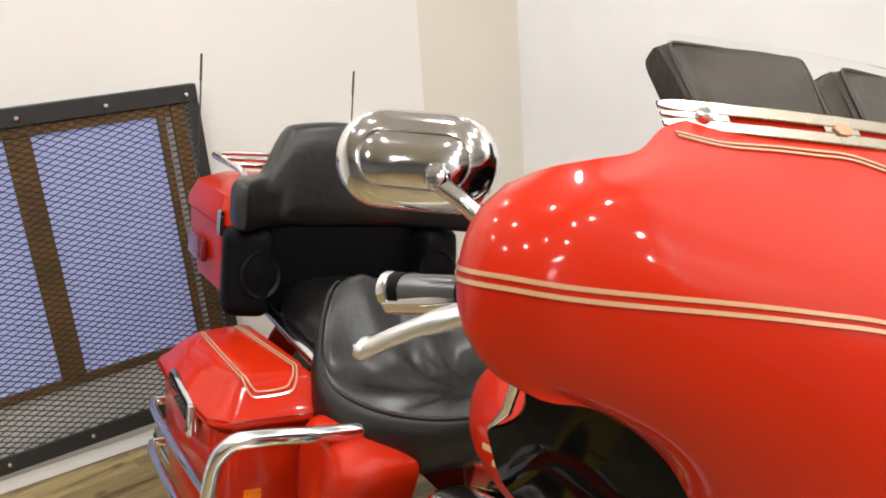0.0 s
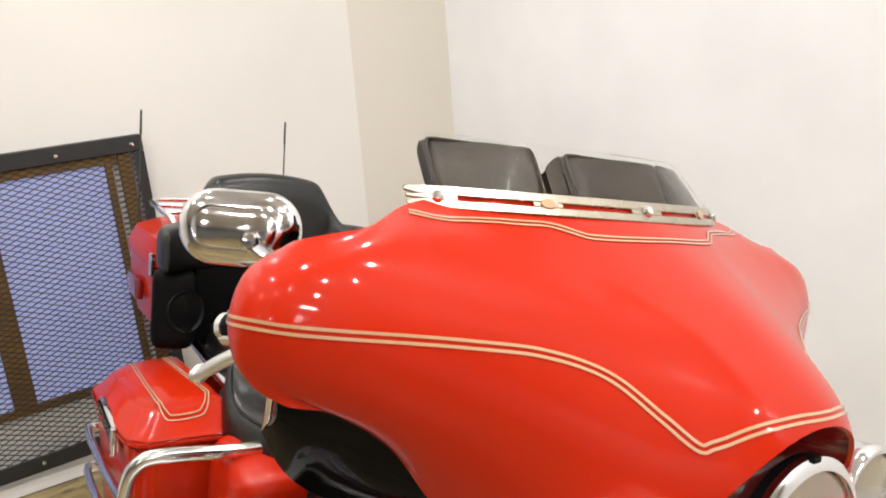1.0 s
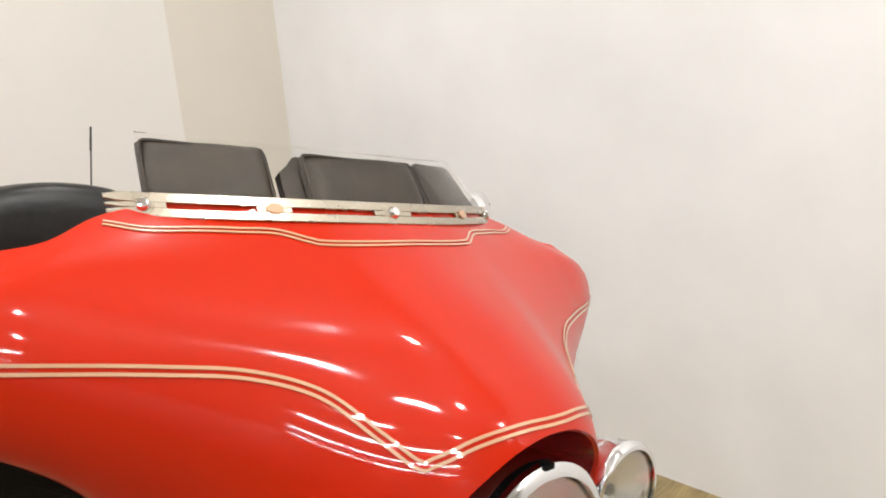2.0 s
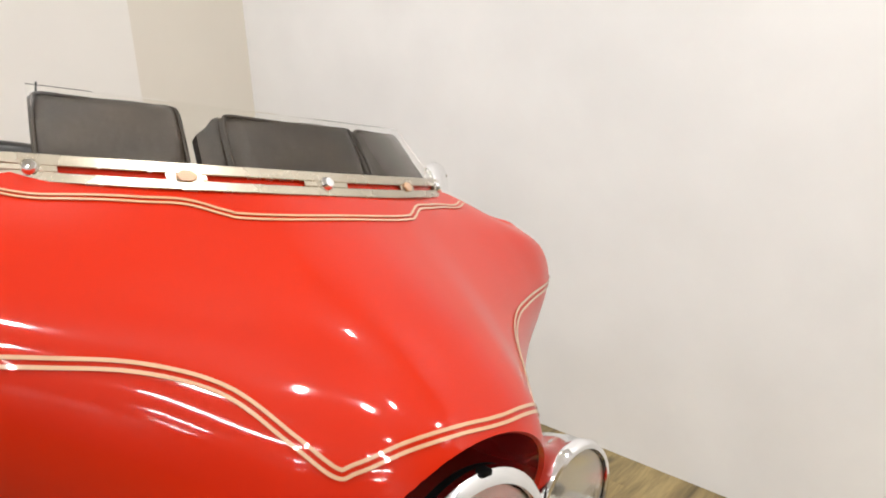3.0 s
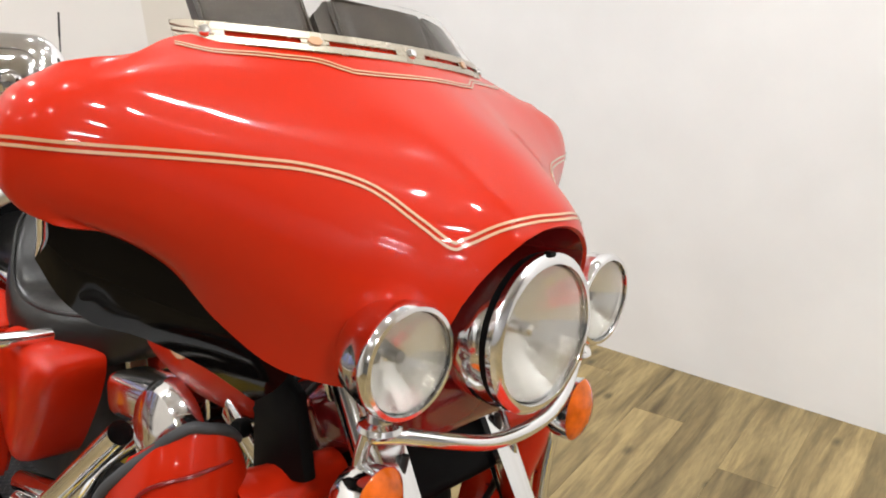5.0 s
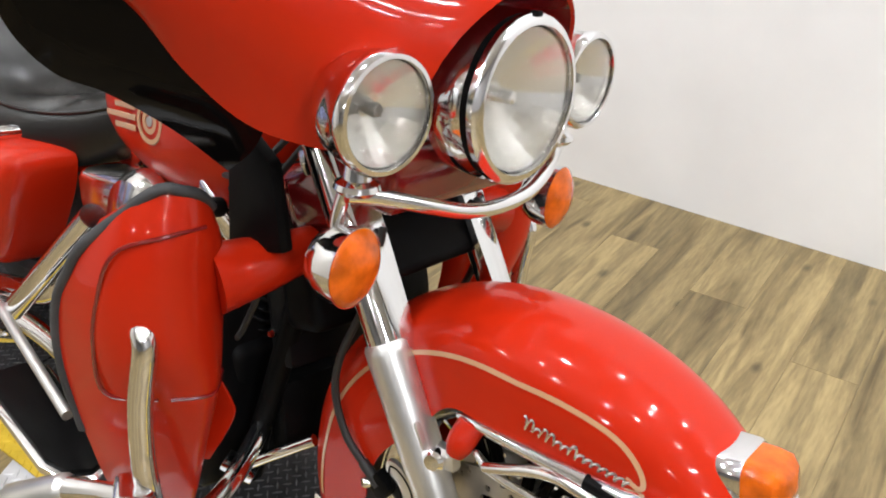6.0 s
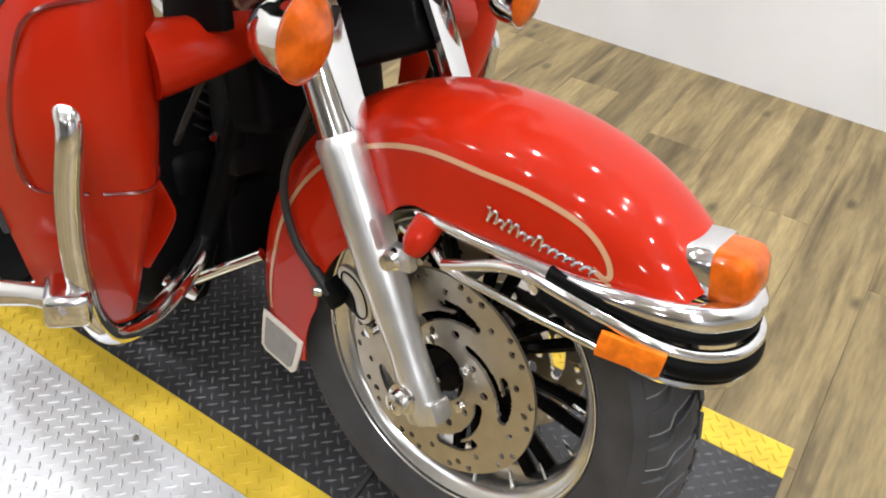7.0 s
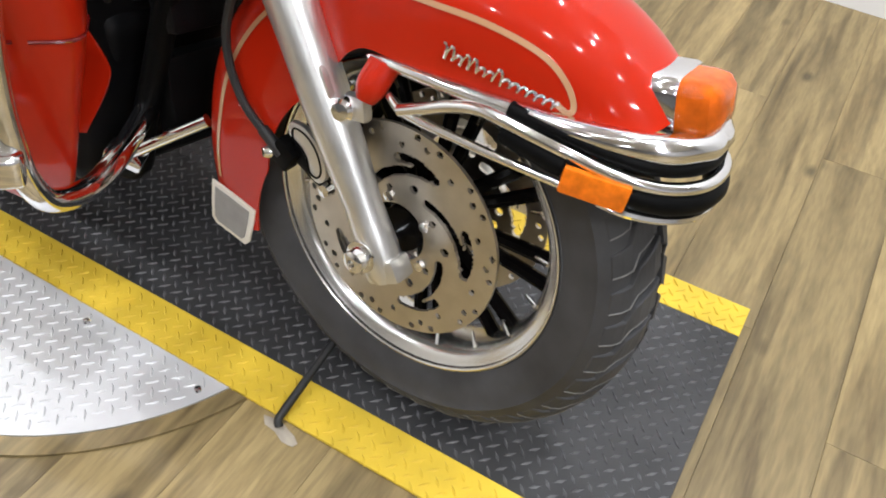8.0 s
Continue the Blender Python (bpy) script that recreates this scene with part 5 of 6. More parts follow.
SEAT = [(-0.735, 0.040, 0.785, 0.795, 0.745), (-0.800, 0.072, 0.743, 0.771, 0.682), (-0.880, 0.124, 0.714, 0.736, 0.629), (-0.960, 0.176, 0.706, 0.714, 0.606), (-1.040, 0.203, 0.714, 0.710, 0.602), (-1.100, 0.198, 0.747, 0.738, 0.614), (-1.155, 0.168, 0.807, 0.799, 0.655), (-1.185, 0.135, 0.832, 0.828, 0.700), (-1.200, 0.100, 0.815, 0.815, 0.740)]


def seat_station(k):
    """Half width, hem height, middle height and bottom height along the seat, k from 0 to 1."""
    path = [curve_through([(q[0], q[a], q[b]) for q in SEAT], 6) for a, b in ((1, 2), (3, 4))]
    i = round(k * (len(path[0]) - 1))
    return path[0][i].x, path[0][i].y, path[0][i].z, path[1][i].y, path[1][i].z


def seat_ring(k):
    x, w, hem, mid, low = seat_station(k)
    ring = []
    for j in range(25):                  # the sat-on panel, with folds that spread from the nose
        t = -1 + 2 * j / 24
        y = w * 0.93 * t
        a = math.atan2(y, -(x + 0.86))
        r = math.hypot(y, x + 0.86)
        fold = 0.0085 * math.sin(a * 13 + 1.2 * math.sin(a * 5)) * min(1, max(0, (r - 0.05) / 0.09)) * (1 - abs(t) ** 5)
        ring.append(V(x, y, mid + (hem - mid) * abs(t) ** 2.6 + fold + 0.010 * (1 - abs(t) ** 8)))
    ring += [V(x, w * f, hem + (low - hem) * g) for f, g in ((0.985, 0.06), (1.035, 0.28), (1.045, 0.55), (1.0, 0.85), (0.93, 1.0), (0.4, 1.0), (-0.4, 1.0), (-0.93, 1.0), (-1.0, 0.85), (-1.045, 0.55), (-1.035, 0.28), (-0.985, 0.06))]
    return ring


seat = bp("seat", grown(loft([seat_ring(i / 48) for i in range(49)])), LEATHER, "black leather rider seat with stitched folds", sharp=60)
part("pillion", grown(body_loft(smooth_stations([(-1.13, 0.715, 0.07, 0.045), (-1.16, 0.720, 0.13, 0.060), (-1.24, 0.722, 0.155, 0.064), (-1.34, 0.722, 0.155, 0.064), (-1.43, 0.722, 0.14, 0.060), (-1.45, 0.722, 0.10, 0.045)], 6), 2.8, 32)), LEATHER, seat, "black leather pillion pad")
for sg in (-1, 1):
    hem = []
    for i in range(4, 45):
        x, w, z, mid, low = seat_station(i / 48)
        hem.append(V(x, sg * w * 0.972, z + 0.001))
    part("piping", grown(tube(hem, 0.0030, 6)), LEATHER, seat, "raised seat piping")

for sg in (-1, 1):
    outline = curve_through([(-0.868, 0, 0.645), (-0.955, 0, 0.664), (-1.055, 0, 0.660), (-1.074, 0, 0.54), (-1.01, 0, 0.430), (-0.915, 0, 0.535)], 6, True)
    mid = V(-0.975, 0, 0.58)
    bmc = loft([[V(mid.x + (p.x - mid.x) * k, y * sg, mid.z + (p.z - mid.z) * k) for p in outline] for y, k in ((0.12, 1.0), (0.185, 1.0), (0.208, 0.985), (0.224, 0.94), (0.235, 0.85), (0.242, 0.68), (0.246, 0.40), (0.247, 0.12))])
    bmesh.ops.recalc_face_normals(bmc, faces=bmc.faces)
    bp("side_cover", grown(bmc), RED, "gloss red side cover")

# engine: crankcase, finned cylinders, covers
engine = bp("engine", block(0.46, 0.26, 0.22, pose(-0.72, 0, 0.30), 0.03, 3), ENGINE, "black finned V-twin engine with chrome covers")
for cx, tilt in ((-0.60, 22), (-0.80, -22)):
    for k in range(9):
        z = 0.40 + k * 0.021
        dx = math.sin(radians(tilt)) * (z - 0.36)
        part("cooling_fin", slab(rounded(0.150, 0.165, 0.03, 4), 0.007, pose(cx + dx, 0, z, 0, tilt, 0), 0.0015, seg=1), ENGINE, engine, smooth=False)
    part("rocker_box", block(0.15, 0.16, 0.055, pose(cx + math.sin(radians(tilt)) * 0.26, 0, 0.605, 0, tilt, 0), 0.014, 3), CHROME, engine, "chrome rocker box")
part("air_cleaner", lathe([(0.0, 0.052), (0.05, 0.050), (0.085, 0.040), (0.098, 0.022), (0.10, 0.0), (0.0, 0.0)], frame_to((-0.70, -0.145, 0.545), (0, -1, 0)), 36), CHROME, engine, "round chrome air cleaner")
part("head_cover", block(0.24, 0.09, 0.085, pose(-0.80, -0.135, 0.572, 0, -12, 0), 0.03, 4), CHROME, engine, "rounded chrome head cover")
part("cam_cover", lathe([(0.0, 0.030), (0.06, 0.028), (0.085, 0.018), (0.09, 0.0), (0.0, 0.0)], frame_to((-0.66, -0.13, 0.30), (0, -1, 0)), 30), CHROME, engine, "round chrome cam cover")
for x0, x1 in ((-0.60, -0.53), (-0.63, -0.57), (-0.71, -0.78), (-0.74, -0.83)):
    part("pushrod_tube", tube([(x0, -0.125, 0.36), (x1, -0.115, 0.58)], 0.009, 10), CHROME, engine)
bp("frame_downtube", tube(curve_through([(-0.30, 0.06, 0.80), (-0.36, 0.09, 0.60), (-0.43, 0.11, 0.30), (-0.50, 0.12, 0.17), (-1.0, 0.12, 0.16)], 5), 0.018, 10), BLACK, "black frame tube")
bp("frame_downtube", tube(curve_through([(-0.30, -0.06, 0.80), (-0.36, -0.09, 0.60), (-0.43, -0.11, 0.30), (-0.50, -0.12, 0.17), (-1.0, -0.12, 0.16)], 5), 0.018, 10), BLACK, "black frame tube")
bp("oil_cooler", block(0.04, 0.20, 0.12, pose(-0.405, 0, 0.32, 0, -12, 0), 0.006), BLACK, "black oil cooler")
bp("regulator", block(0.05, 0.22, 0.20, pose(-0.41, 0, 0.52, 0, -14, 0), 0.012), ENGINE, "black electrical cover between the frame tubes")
bp("exhaust_pipe", tube(curve_through([(-0.56, -0.13, 0.50), (-0.52, -0.20, 0.40), (-0.56, -0.215, 0.26), (-0.72, -0.205, 0.19), (-1.0, -0.20, 0.20), (-1.2, -0.24, 0.22)], 6), 0.024, 14), CHROME, "chrome exhaust pipe")
bp("exhaust_pipe", tube(curve_through([(-0.84, -0.13, 0.50), (-0.88, -0.20, 0.44), (-0.98, -0.215, 0.33), (-1.2, -0.23, 0.26)], 6), 0.024, 14), CHROME, "chrome rear exhaust pipe")
for sg in (-1, 1):
    bp("muffler", tube([(-1.16, 0.30 * sg, 0.20), (-1.20, 0.30 * sg, 0.20), (-2.02, 0.31 * sg, 0.22), (-2.04, 0.31 * sg, 0.22)], [0.03, 0.045, 0.047, 0.038], 22), CHROME, "long chrome muffler")
bp("brace_rod", tube([(-0.64, -0.27, 0.61), (-0.95, -0.29, 0.325)], 0.020, 14), CHROME, "chrome brace rod")
bp("brace_rod", tube([(-0.96, -0.31, 0.335), (-0.62, -0.335, 0.30)], 0.009, 12), SATIN, "chrome brace rod")
bp("foot_pedal", join(tube(curve_through([(-0.33, -0.085, 0.315), (-0.38, -0.12, 0.275), (-0.425, -0.15, 0.238)], 5), [0.010] * 11, 10), block(0.055, 0.034, 0.018, pose(-0.432, -0.148, 0.232, 10, 20, 35), 0.004)), CHROME, "chrome pedal with a square pad")

# added block, near black, for the deep shade at the engine front
bp("engine_bulkhead", block(0.07, 0.40, 0.38, pose(-0.53, 0, 0.36, 0, -10, 0), 0.03, 3), ENGINE, "added black block standing for the shade at the engine front")
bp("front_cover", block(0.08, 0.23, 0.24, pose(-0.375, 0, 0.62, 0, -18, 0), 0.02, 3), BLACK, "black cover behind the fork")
bp("horn_bracket", block(0.105, 0.010, 0.036, pose(-0.448, -0.182, 0.662, 6, 26, 0), 0.004), CHROME, "chrome bracket under the tank")
bp("bracket_knob", lathe([(0.0, 0.020), (0.010, 0.019), (0.014, 0.012), (0.014, 0.0)], frame_to((-0.440, -0.186, 0.676), (0.3, -1, 0.3)), 16), BLACK, "black knob on the bracket")
bp("heat_tube", tube(curve_through([(-0.44, -0.16, 0.700), (-0.39, -0.17, 0.690), (-0.33, -0.165, 0.690)], 5), 0.012, 10), BLACK, "black tube behind the fork")
for k, (x0, z0, x1, z1) in enumerate(((-0.33, 0.79, -0.50, 0.66), (-0.345, 0.80, -0.52, 0.69), (-0.36, 0.62, -0.46, 0.45))):
    bp("cable", tube(curve_through([(x0, -0.13 - 0.01 * k, z0), ((x0 + x1) / 2 + 0.02, -0.15 - 0.012 * k, (z0 + z1) / 2 - 0.02), (x1, -0.12 - 0.01 * k, z1)], 7), 0.0048, 8), CABLE, "black cable")
for x, y, z in ((-0.345, -0.185, 0.745), (-0.36, -0.186, 0.700), (-0.318, -0.186, 0.722), (-0.46, -0.14, 0.62), (-0.42, -0.135, 0.56), (-0.40, -0.12, 0.48)):
    bp("small_bolt", lathe([(0, 0.006), (0.006, 0.005), (0.0075, 0.0)], frame_to((x, y, z), (0.5, -1, 0.3)), 10), CHROME)

# leg shields
for sg in (-1, 1):
    secs = [
        [(-0.362, 0.252, 0.690), (-0.332, 0.262, 0.722), (-0.314, 0.290, 0.748), (-0.316, 0.322, 0.757), (-0.340, 0.356, 0.746), (-0.374, 0.378, 0.718)],
        [(-0.380, 0.240, 0.670), (-0.333, 0.250, 0.690), (-0.305, 0.294, 0.708), (-0.306, 0.338, 0.710), (-0.338, 0.374, 0.695), (-0.395, 0.393, 0.668)],
        [(-0.390, 0.230, 0.645), (-0.338, 0.243, 0.648), (-0.300, 0.295, 0.648), (-0.302, 0.345, 0.645), (-0.345, 0.385, 0.632), (-0.435, 0.402, 0.612)],
        [(-0.390, 0.225, 0.565), (-0.333, 0.245, 0.565), (-0.296, 0.290, 0.565), (-0.305, 0.342, 0.562), (-0.360, 0.385, 0.555), (-0.465, 0.398, 0.540)],
        [(-0.390, 0.225, 0.495), (-0.335, 0.247, 0.490), (-0.302, 0.280, 0.488), (-0.325, 0.328, 0.486), (-0.375, 0.370, 0.480), (-0.468, 0.390, 0.462)],
        [(-0.410, 0.230, 0.385), (-0.360, 0.250, 0.380), (-0.335, 0.275, 0.378), (-0.355, 0.310, 0.376), (-0.400, 0.350, 0.372), (-0.467, 0.368, 0.362)],
        [(-0.430, 0.235, 0.275), (-0.390, 0.250, 0.268), (-0.375, 0.265, 0.265), (-0.395, 0.290, 0.263), (-0.425, 0.315, 0.262), (-0.464, 0.335, 0.255)],
        [(-0.450, 0.225, 0.190), (-0.435, 0.235, 0.183), (-0.430, 0.245, 0.180), (-0.437, 0.255, 0.180), (-0.448, 0.265, 0.180), (-0.461, 0.272, 0.183)],
    ]
    cols = [curve_through(s, 6) for s in secs]
    lattice = [curve_through([c[j] for c in cols], 6) for j in range(len(cols[0]))]
    nu, nv = len(lattice) - 1, len(lattice[0]) - 1
    bms = sheet(lambda u, v: V(lattice[round(u * nu)][round(v * nv)].x, lattice[round(u * nu)][round(v * nv)].y * sg, lattice[round(u * nu)][round(v * nv)].z), nu, nv, 0.005)
    shield = bp("leg_shield", bms, RED, "gloss red leg shield with a black rear edge")
    edge = [V(p.x - 0.004, p.y * sg, p.z) for p in curve_through([s[-1] for s in secs][:6], 6)]
    top = [V(p.x - 0.003, p.y * sg, p.z + 0.003) for p in curve_through(secs[0], 6)]
    part("edge_rubber", tube(curve_through(top[6:26:5] + edge[4::5], 5), 0.0070, 10), RUBBER, shield, "dark rubber edging")
    lip = [V(p.x + 0.0045, p.y * sg, p.z) for p in curve_through([(-0.312, 0.285, 0.714), (-0.308, 0.335, 0.713), (-0.342, 0.381, 0.690), (-0.368, 0.391, 0.625), (-0.385, 0.391, 0.555), (-0.388, 0.378, 0.484), (-0.335, 0.336, 0.486)], 6)]
    part("door_groove", tube(lip, 0.0026, 6), DARKRED, shield, "dark groove round the glove box lid")
    seam = [V(p.x + 0.002, p.y * sg, p.z) for p in curve_through([(-0.350, 0.240, 0.493), (-0.335, 0.247, 0.491), (-0.302, 0.280, 0.489), (-0.322, 0.325, 0.487)], 5)]
    part("seam", tube(seam, 0.0022, 6), DARKRED, shield)
    part("vent_arm", tube(curve_through([(-0.335, 0.260 * sg, 0.630), (-0.325, 0.215 * sg, 0.638), (-0.320, 0.165 * sg, 0.645), (-0.318, 0.118 * sg, 0.652)], 5), [0.050 - 0.0014 * i for i in range(16)], 18, flat=0.9), RED, shield, "red tapered vent arm")
    bp("engine_guard", tube(curve_through([V(x, y * sg, z) for x, y, z in ((-0.40, 0.10, 0.600), (-0.375, 0.24, 0.600), (-0.352, 0.330, 0.600), (-0.328, 0.354, 0.596), (-0.315, 0.359, 0.572), (-0.322, 0.363, 0.500), (-0.322, 0.363, 0.430), (-0.315, 0.361, 0.380), (-0.316, 0.350, 0.328), (-0.330, 0.318, 0.280), (-0.345, 0.26, 0.266), (-0.365, 0.20, 0.285), (-0.42, 0.12, 0.30))], 7), 0.0155, 16), CHROME, "bent chrome engine guard")
    peg = bp("highway_peg", block(0.062, 0.052, 0.044, pose(-0.322, 0.374 * sg, 0.360, 0, 0, 30 * sg), 0.012, 3), CHROME, "folding chrome highway peg on its clamp")
    part("peg_arm", tube([(-0.335, 0.380 * sg, 0.358), (-0.375, 0.393 * sg, 0.345), (-0.422, 0.414 * sg, 0.330)], [0.017, 0.014, 0.017], 12), CHROME, peg)
    part("peg_bar", tube([(-0.418, 0.412 * sg, 0.332), (-0.428, 0.417 * sg, 0.328), (-0.515, 0.456 * sg, 0.274), (-0.525, 0.460 * sg, 0.268)], [0.012, 0.021, 0.021, 0.015], 16), SATIN, peg, "ribbed satin peg")
    part("peg_bolt", lathe([(0, 0.012), (0.010, 0.011), (0.012, 0.0)], frame_to((-0.306, 0.392 * sg, 0.364), (0.5, sg, 0)), 6), CHROME, peg)
    blade = curve_through([V(x, y * sg, z) for x, y, z in ((-0.352, 0.240, 0.478), (-0.337, 0.229, 0.445), (-0.333, 0.224, 0.420), (-0.346, 0.230, 0.380), (-0.372, 0.239, 0.330))], 6)
    part("lower_blade", sheet(lambda u, v: blade[round(u * 24)] + V(-0.030 * v * math.sin(math.pi * (0.10 + 0.8 * u)), 0.012 * sg * v, 0), 24, 4, 0.004), RED, shield, "thin red lower blade")
    board = bp("floorboard", slab([(-0.10, -0.055), (0.10, -0.055), (0.155, -0.035), (0.175, 0.0), (0.155, 0.04), (0.10, 0.060), (-0.15, 0.060), (-0.17, 0.04), (-0.17, -0.04)], 0.014, pose(-0.70, 0.335 * sg, 0.235, 0, 3, 0), 0.004), CHROME, "chrome-edged rider floorboard")
    part("board_rubber", slab([(-0.10, -0.045), (0.095, -0.045), (0.145, -0.028), (0.160, 0.0), (0.145, 0.032), (0.095, 0.050), (-0.15, 0.050), (-0.16, 0.03), (-0.16, -0.03)], 0.010, pose(-0.70, 0.335 * sg, 0.2485, 0, 3, 0), 0.003), BLACK, board, "black rubber pad")

# panniers with lids, latches, guards
for sg in (-1, 1):
    def ring(xf, xr, yi, yo, z, tilt):
        pts = [(xf, yi), (xf, yo - 0.03), (xf - 0.03, yo), (xf - 0.24, yo + 0.012), (xr + 0.05, yo), (xr, yo - 0.04), (xr, yi)]
        return [V(x, y * sg, z - tilt * (y - yi)) for x, y in pts]

    low = loft([ring(-1.315, -1.69, 0.222, 0.365, 0.215, 0), ring(-1.275, -1.715, 0.222, 0.392, 0.28, 0), ring(-1.258, -1.725, 0.215, 0.408, 0.47, 0), ring(-1.252, -1.730, 0.215, 0.410, 0.572, 0)])
    bmesh.ops.bevel(low, geom=list(low.edges), offset=0.012, segments=3, affect="EDGES")
    pan = bp("saddlebag", low, RED, "gloss red hard saddlebag with a hinged lid")
    top = loft([ring(-1.236, -1.745, 0.205, 0.424, 0.577, 0), ring(-1.236, -1.745, 0.205, 0.424, 0.590, 0), ring(-1.247, -1.735, 0.210, 0.413, 0.597, 0.01), ring(-1.292, -1.690, 0.224, 0.386, 0.660, 0.12), ring(-1.335, -1.650, 0.245, 0.362, 0.668, 0.12)])
    for v in top.verts:
        v.co.z -= 0.075 * (-1.24 - v.co.x)
    bmesh.ops.bevel(top, geom=list(top.edges), offset=0.009, segments=3, affect="EDGES")
    part("lid", top, RED, pan, "gloss red lid with a tan pinstripe")

    def lid_top(x, y):
        """Height of the lid's roof and sloping front."""
        roof = 0.6705 - 0.12 * (y - 0.235)
        front = 0.597 + 1.40 * (-1.247 - x) - 0.06 * (y - 0.21)
        return -math.log(math.exp(-260 * roof) + math.exp(-260 * front)) / 260 - 0.075 * (-1.24 - x)

    for off in (0.0, 0.0065):
        path = curve_through([(-1.64, 0.262 + off, 0), (-1.34, 0.252 + off, 0), (-1.298, 0.252 + off, 0), (-1.276 - off, 0.262 + off, 0), (-1.270 - off, 0.282, 0), (-1.270 - off, 0.328, 0), (-1.275 - off, 0.346 - off, 0), (-1.298, 0.356 - off, 0), (-1.34, 0.357 - off, 0), (-1.64, 0.345 - off, 0)], 6)
        part("pinstripe", tube([V(p.x, p.y * sg, lid_top(p.x, p.y)) for p in path], 0.0019, 6), STRIPE, pan, "tan pinstripe")
    latch = part("latch", block(0.185, 0.014, 0.052, pose(-1.435, 0.424 * sg, 0.562, 6 * -sg, 4, 0), 0.006), CHROME, pan, "dark-faced chrome latch")
    part("latch_face", block(0.160, 0.003, 0.038, pose(-1.442, 0.4325 * sg, 0.5625, 6 * -sg, 4, 0), 0.001, 1), BLACKGLOSS, latch, "dark latch face")
    part("latch_lever", block(0.016, 0.014, 0.062, pose(-1.346, 0.432 * sg, 0.556, 0, 4, 0), 0.004), CHROME, latch)
    # thin upright amber strip on the bag's front face
    part("reflector", slab(rounded(0.034, 0.15, 0.008), 0.004, frame_to((-1.2635, 0.335 * sg, 0.42), (1, 0, 0.03), (0, 0, 1)), 0.001, seg=1), AMBERFLAT, pan, "upright amber strip")
    bp("saddlebag_guard", grown(tube(curve_through([(-0.965, 0.10 * sg, 0.668), (-0.960, 0.22 * sg, 0.670), (-0.972, 0.33 * sg, 0.672), (-0.982, 0.380 * sg, 0.662), (-0.992, 0.402 * sg, 0.61), (-1.00, 0.402 * sg, 0.45), (-0.99, 0.36 * sg, 0.36), (-0.98, 0.20 * sg, 0.30)], 6), 0.0125, 14)), CHROME, "bent chrome saddlebag guard")
    for dz in (0.0, -0.085):
        bp("saddlebag_rail", grown(tube(curve_through([(-1.475, 0.20 * sg, 0.540 + dz), (-1.485, 0.35 * sg, 0.535 + dz), (-1.46, 0.385 * sg, 0.535 + dz), (-1.25, 0.392 * sg, 0.548 + dz), (-1.00, 0.392 * sg, 0.565 + dz), (-0.965, 0.402 * sg, 0.565 + dz)], 6), 0.0085, 12)), CHROME, "chrome saddlebag rail")

# tour trunk with backrest, rack, lamps and antennas
def trunk_ring(z, xf, xr, hw):
    return [V(x, y, z) for x, y in [((xf + xr) / 2 + dx, dy) for dx, dy in rounded(xf - xr, 2 * hw, 0.07, 6)]]


trunk = bp("tour_trunk", grown(loft([trunk_ring(0.705, -1.50, -1.80, 0.205), trunk_ring(0.72, -1.485, -1.825, 0.225), trunk_ring(0.82, -1.478, -1.84, 0.242), trunk_ring(0.862, -1.478, -1.84, 0.245)])), RED, "gloss red tour trunk")
part("trunk_lid", grown(loft([trunk_ring(0.867, -1.474, -1.845, 0.250), trunk_ring(0.885, -1.474, -1.845, 0.250), trunk_ring(0.922, -1.49, -1.83, 0.234), trunk_ring(0.942, -1.53, -1.79, 0.19), trunk_ring(0.945, -1.57, -1.75, 0.15)])), RED, trunk, "gloss red lid")
for sg in (-1, 1):
    part("trunk_hinge", grown(block(0.020, 0.010, 0.05, pose(-1.52, 0.250 * sg, 0.872), 0.003)), CHROME, trunk)
    part("trunk_lamp", grown(block(0.12, 0.018, 0.05, pose(-1.70, 0.246 * sg, 0.79), 0.008)), DARKRED, trunk, "dark red side lamp")
    pod = part("speaker_pod", grown(block(0.13, 0.095, 0.165, pose(-1.445, 0.215 * sg, 0.795, 0, -8, 14 * sg), 0.030, 4)), BLACK, trunk, "black speaker pod")
    face = frame_to((-1.379, 0.205 * sg, 0.800), (1, -0.15 * sg, 0.12))
    part("speaker_ring", grown(lathe([(0.036, 0.0), (0.042, 0.004), (0.044, 0.0), (0.042, -0.006), (0.036, -0.006)], face, 32)), ENGINE, pod, "thin dark ring")
    part("speaker_grille", grown(lathe([(0.0, 0.004), (0.020, 0.003), (0.036, 0.0), (0.036, -0.004), (0.0, -0.004)], face, 28)), BLACK, pod)


def backrest_ring(y):
    """One upright slice of the wrap-around pad: tall in the middle, low ears that come forward at the sides."""
    k = abs(y)
    fall = min(1, max(0, (k - 0.120) / 0.075))
    fall = fall * fall * (3 - 2 * fall)
    ear = min(1, max(0, (k - 0.14) / 0.125)) ** 1.6
    end = min(1, (0.272 - k) / 0.020)
    end = math.sqrt(max(0.02, 1 - (1 - end) ** 2))
    top, low = 1.082 - 0.012 * (k / 0.12) ** 2 * (1 - fall) - 0.105 * fall, 0.878 + 0.010 * ear
    half, zc, hh = (0.044 + 0.006 * fall) * (0.55 + 0.45 * end), (top + low) / 2, (top - low) / 2 * (0.75 + 0.25 * end)
    ring = []
    for j in range(24):
        a = 2 * math.pi * j / 24
        c, d = math.cos(a), math.sin(a)
        z = zc + hh * abs(d) ** 0.55 * (1 if d > 0 else -1)
        ring.append(V(-1.462 + 0.105 * ear - 0.10 * (z - 0.9) * (1 - ear) + half * abs(c) ** 0.6 * (1 if c > 0 else -1), y, z))
    return ring


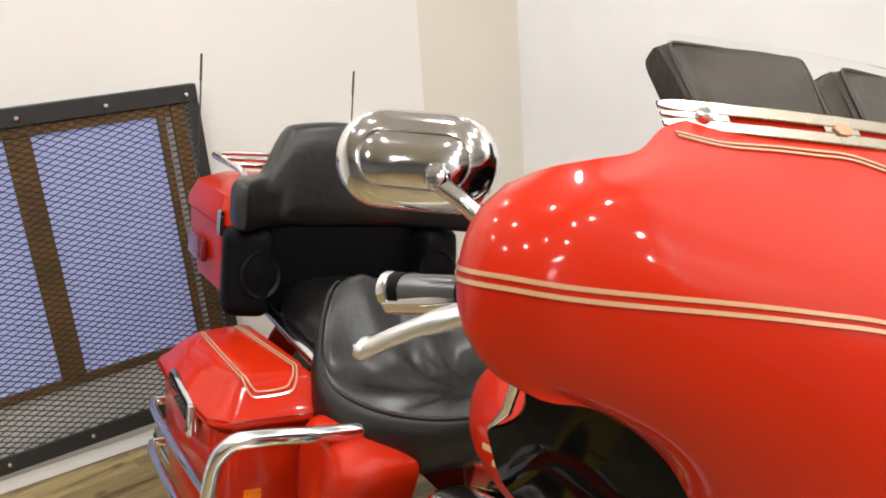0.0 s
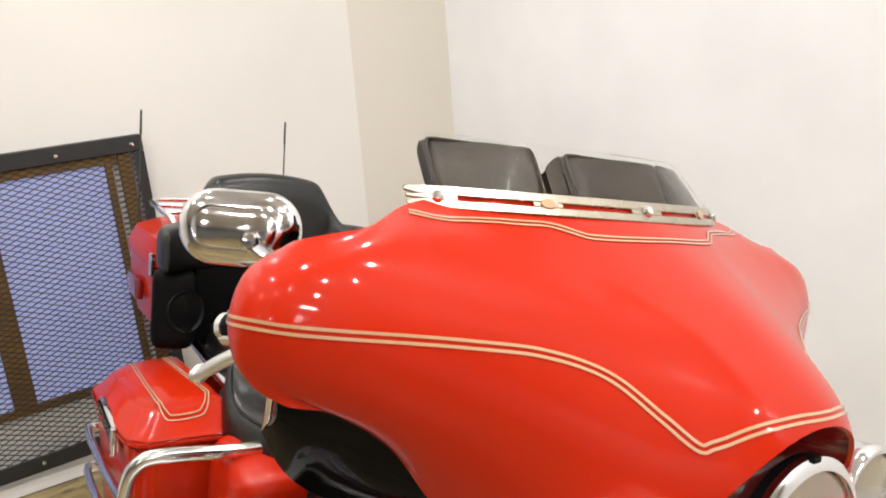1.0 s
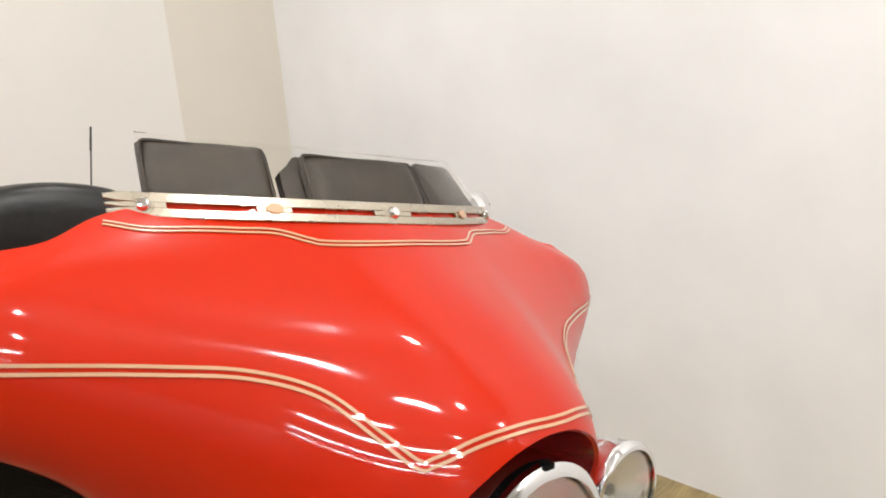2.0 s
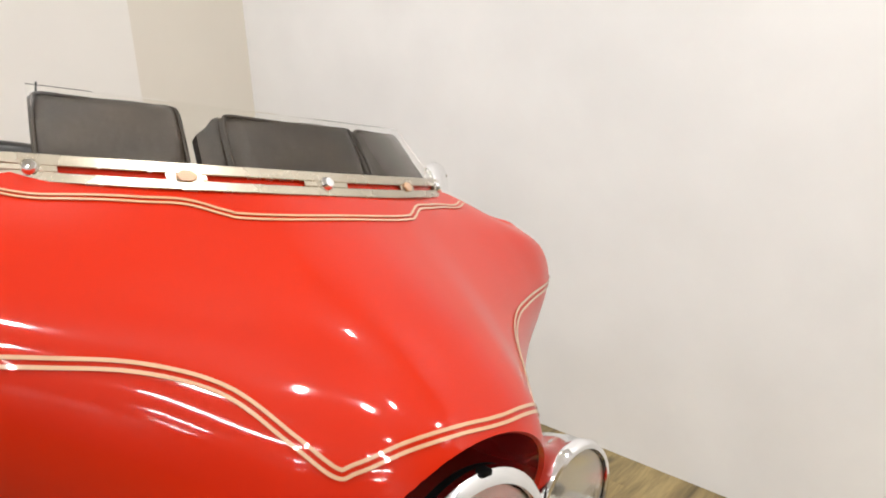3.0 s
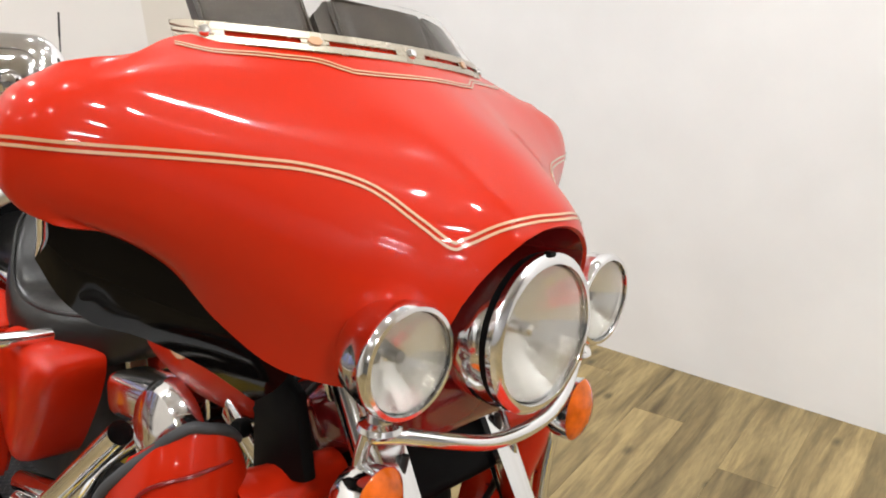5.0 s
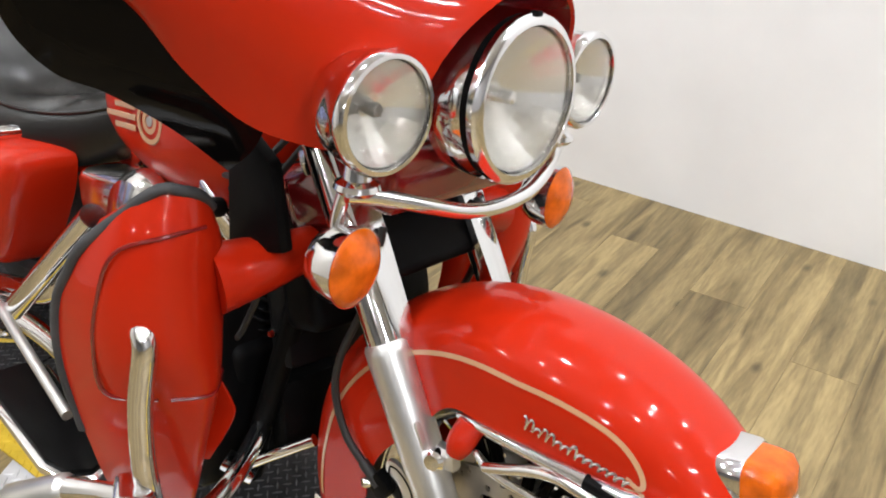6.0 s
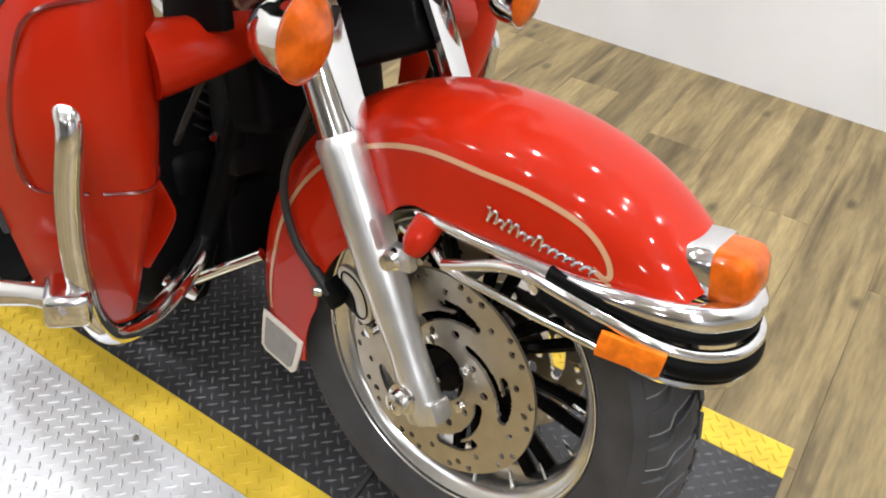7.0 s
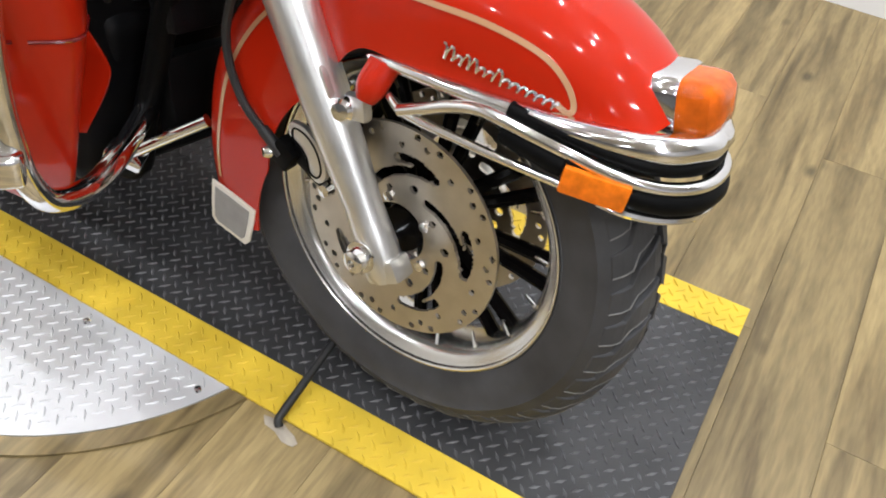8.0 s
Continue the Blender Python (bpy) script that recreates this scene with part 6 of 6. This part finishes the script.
part("backrest", grown(loft([backrest_ring(-0.272 + 0.544 * i / 56) for i in range(57)])), LEATHER, trunk, "wide black leather backrest pad with wrap-around ears", sharp=60)
part("lower_pad", grown(block(0.035, 0.34, 0.20, pose(-1.458, 0, 0.805), 0.010, 2)), BLACK, trunk, "black lower back panel")
for sg in (-1, 1):
    part("rack_rail", grown(tube(curve_through([(-1.51, 0.19 * sg, 0.93), (-1.53, 0.205 * sg, 0.970), (-1.62, 0.21 * sg, 0.977), (-1.79, 0.19 * sg, 0.977), (-1.83, 0.10 * sg, 0.977), (-1.835, 0, 0.977)], 6), 0.0065, 10)), CHROME, trunk, "chrome luggage rack rail")
    ant = bp("antenna", grown(tube([(-1.87, 0.207 * sg, 0.88), (-1.888, 0.206 * sg, 1.13), (-1.89, 0.206 * sg, 1.131), (-1.894, 0.206 * sg, 1.19)], [0.0026, 0.0022, 0.0034, 0.0028], 8)), CABLE, "thin black whip antenna")
    part("antenna_base", grown(lathe([(0.0, 0.05), (0.006, 0.05), (0.010, 0.0), (0.0, 0.0)], frame_to((-1.868, 0.2085 * sg, 0.855), (0, 0, 1), (1, 0, 0)), 12)), BLACK, ant)
part("rack_bar", grown(tube([(-1.58, -0.208, 0.977), (-1.58, 0.208, 0.977)], 0.0055, 10)), CHROME, trunk)
part("rack_bar", grown(tube([(-1.70, -0.202, 0.977), (-1.70, 0.202, 0.977)], 0.0055, 10)), CHROME, trunk)
bp("trunk_bracket", grown(tube(curve_through([(-1.12, -0.155, 0.69), (-1.25, -0.165, 0.705), (-1.45, -0.165, 0.72), (-1.75, -0.165, 0.725)], 5), 0.012, 10)), CHROME, "chrome trunk bracket")
bp("trunk_bracket", grown(tube(curve_through([(-1.12, 0.155, 0.69), (-1.25, 0.165, 0.705), (-1.45, 0.165, 0.72), (-1.75, 0.165, 0.725)], 5), 0.012, 10)), CHROME, "chrome trunk bracket")

# rear wheel, fender and stand
REAR = Matrix(((1, 0, 0, -1.613), (0, 0, 1, 0), (0, -1, 0, 0.31), (0, 0, 0, 1)))
rw = bp("rear_wheel", lathe([(0.004, -0.07), (0.20, -0.03), (0.205, 0.0), (0.20, 0.03), (0.004, 0.07)], REAR, 40), BLACKGLOSS, "black cast rear wheel")
rear_tyre = lathe(TYRE_PROFILE[:-1] + [(0.214, 0.044), (0.19, 0.03), (0.19, -0.03), (0.214, -0.044)], REAR, 72)
part("tyre", rear_tyre, RUBBER, rw, "black rear tyre")
bp("rear_fender", sheet(lambda u, v: V(-1.613 + 0.355 * math.cos(radians(20 + 175 * u)), 0.10 * math.sin(math.pi * (v - 0.5)), 0.33 + (0.355 - 0.05 * (1 - math.cos(math.pi * (v - 0.5)))) * math.sin(radians(20 + 175 * u))), 30, 14, 0.003), RED, "gloss red rear fender")
bp("side_stand", join(tube([(-0.72, 0.14, 0.17), (-0.69, 0.26, 0.055)], 0.011, 10), block(0.06, 0.045, 0.012, pose(-0.69, 0.272, 0.048, -11, 0, 0), 0.003)), CHROME, "chrome side stand")

PLANKS()
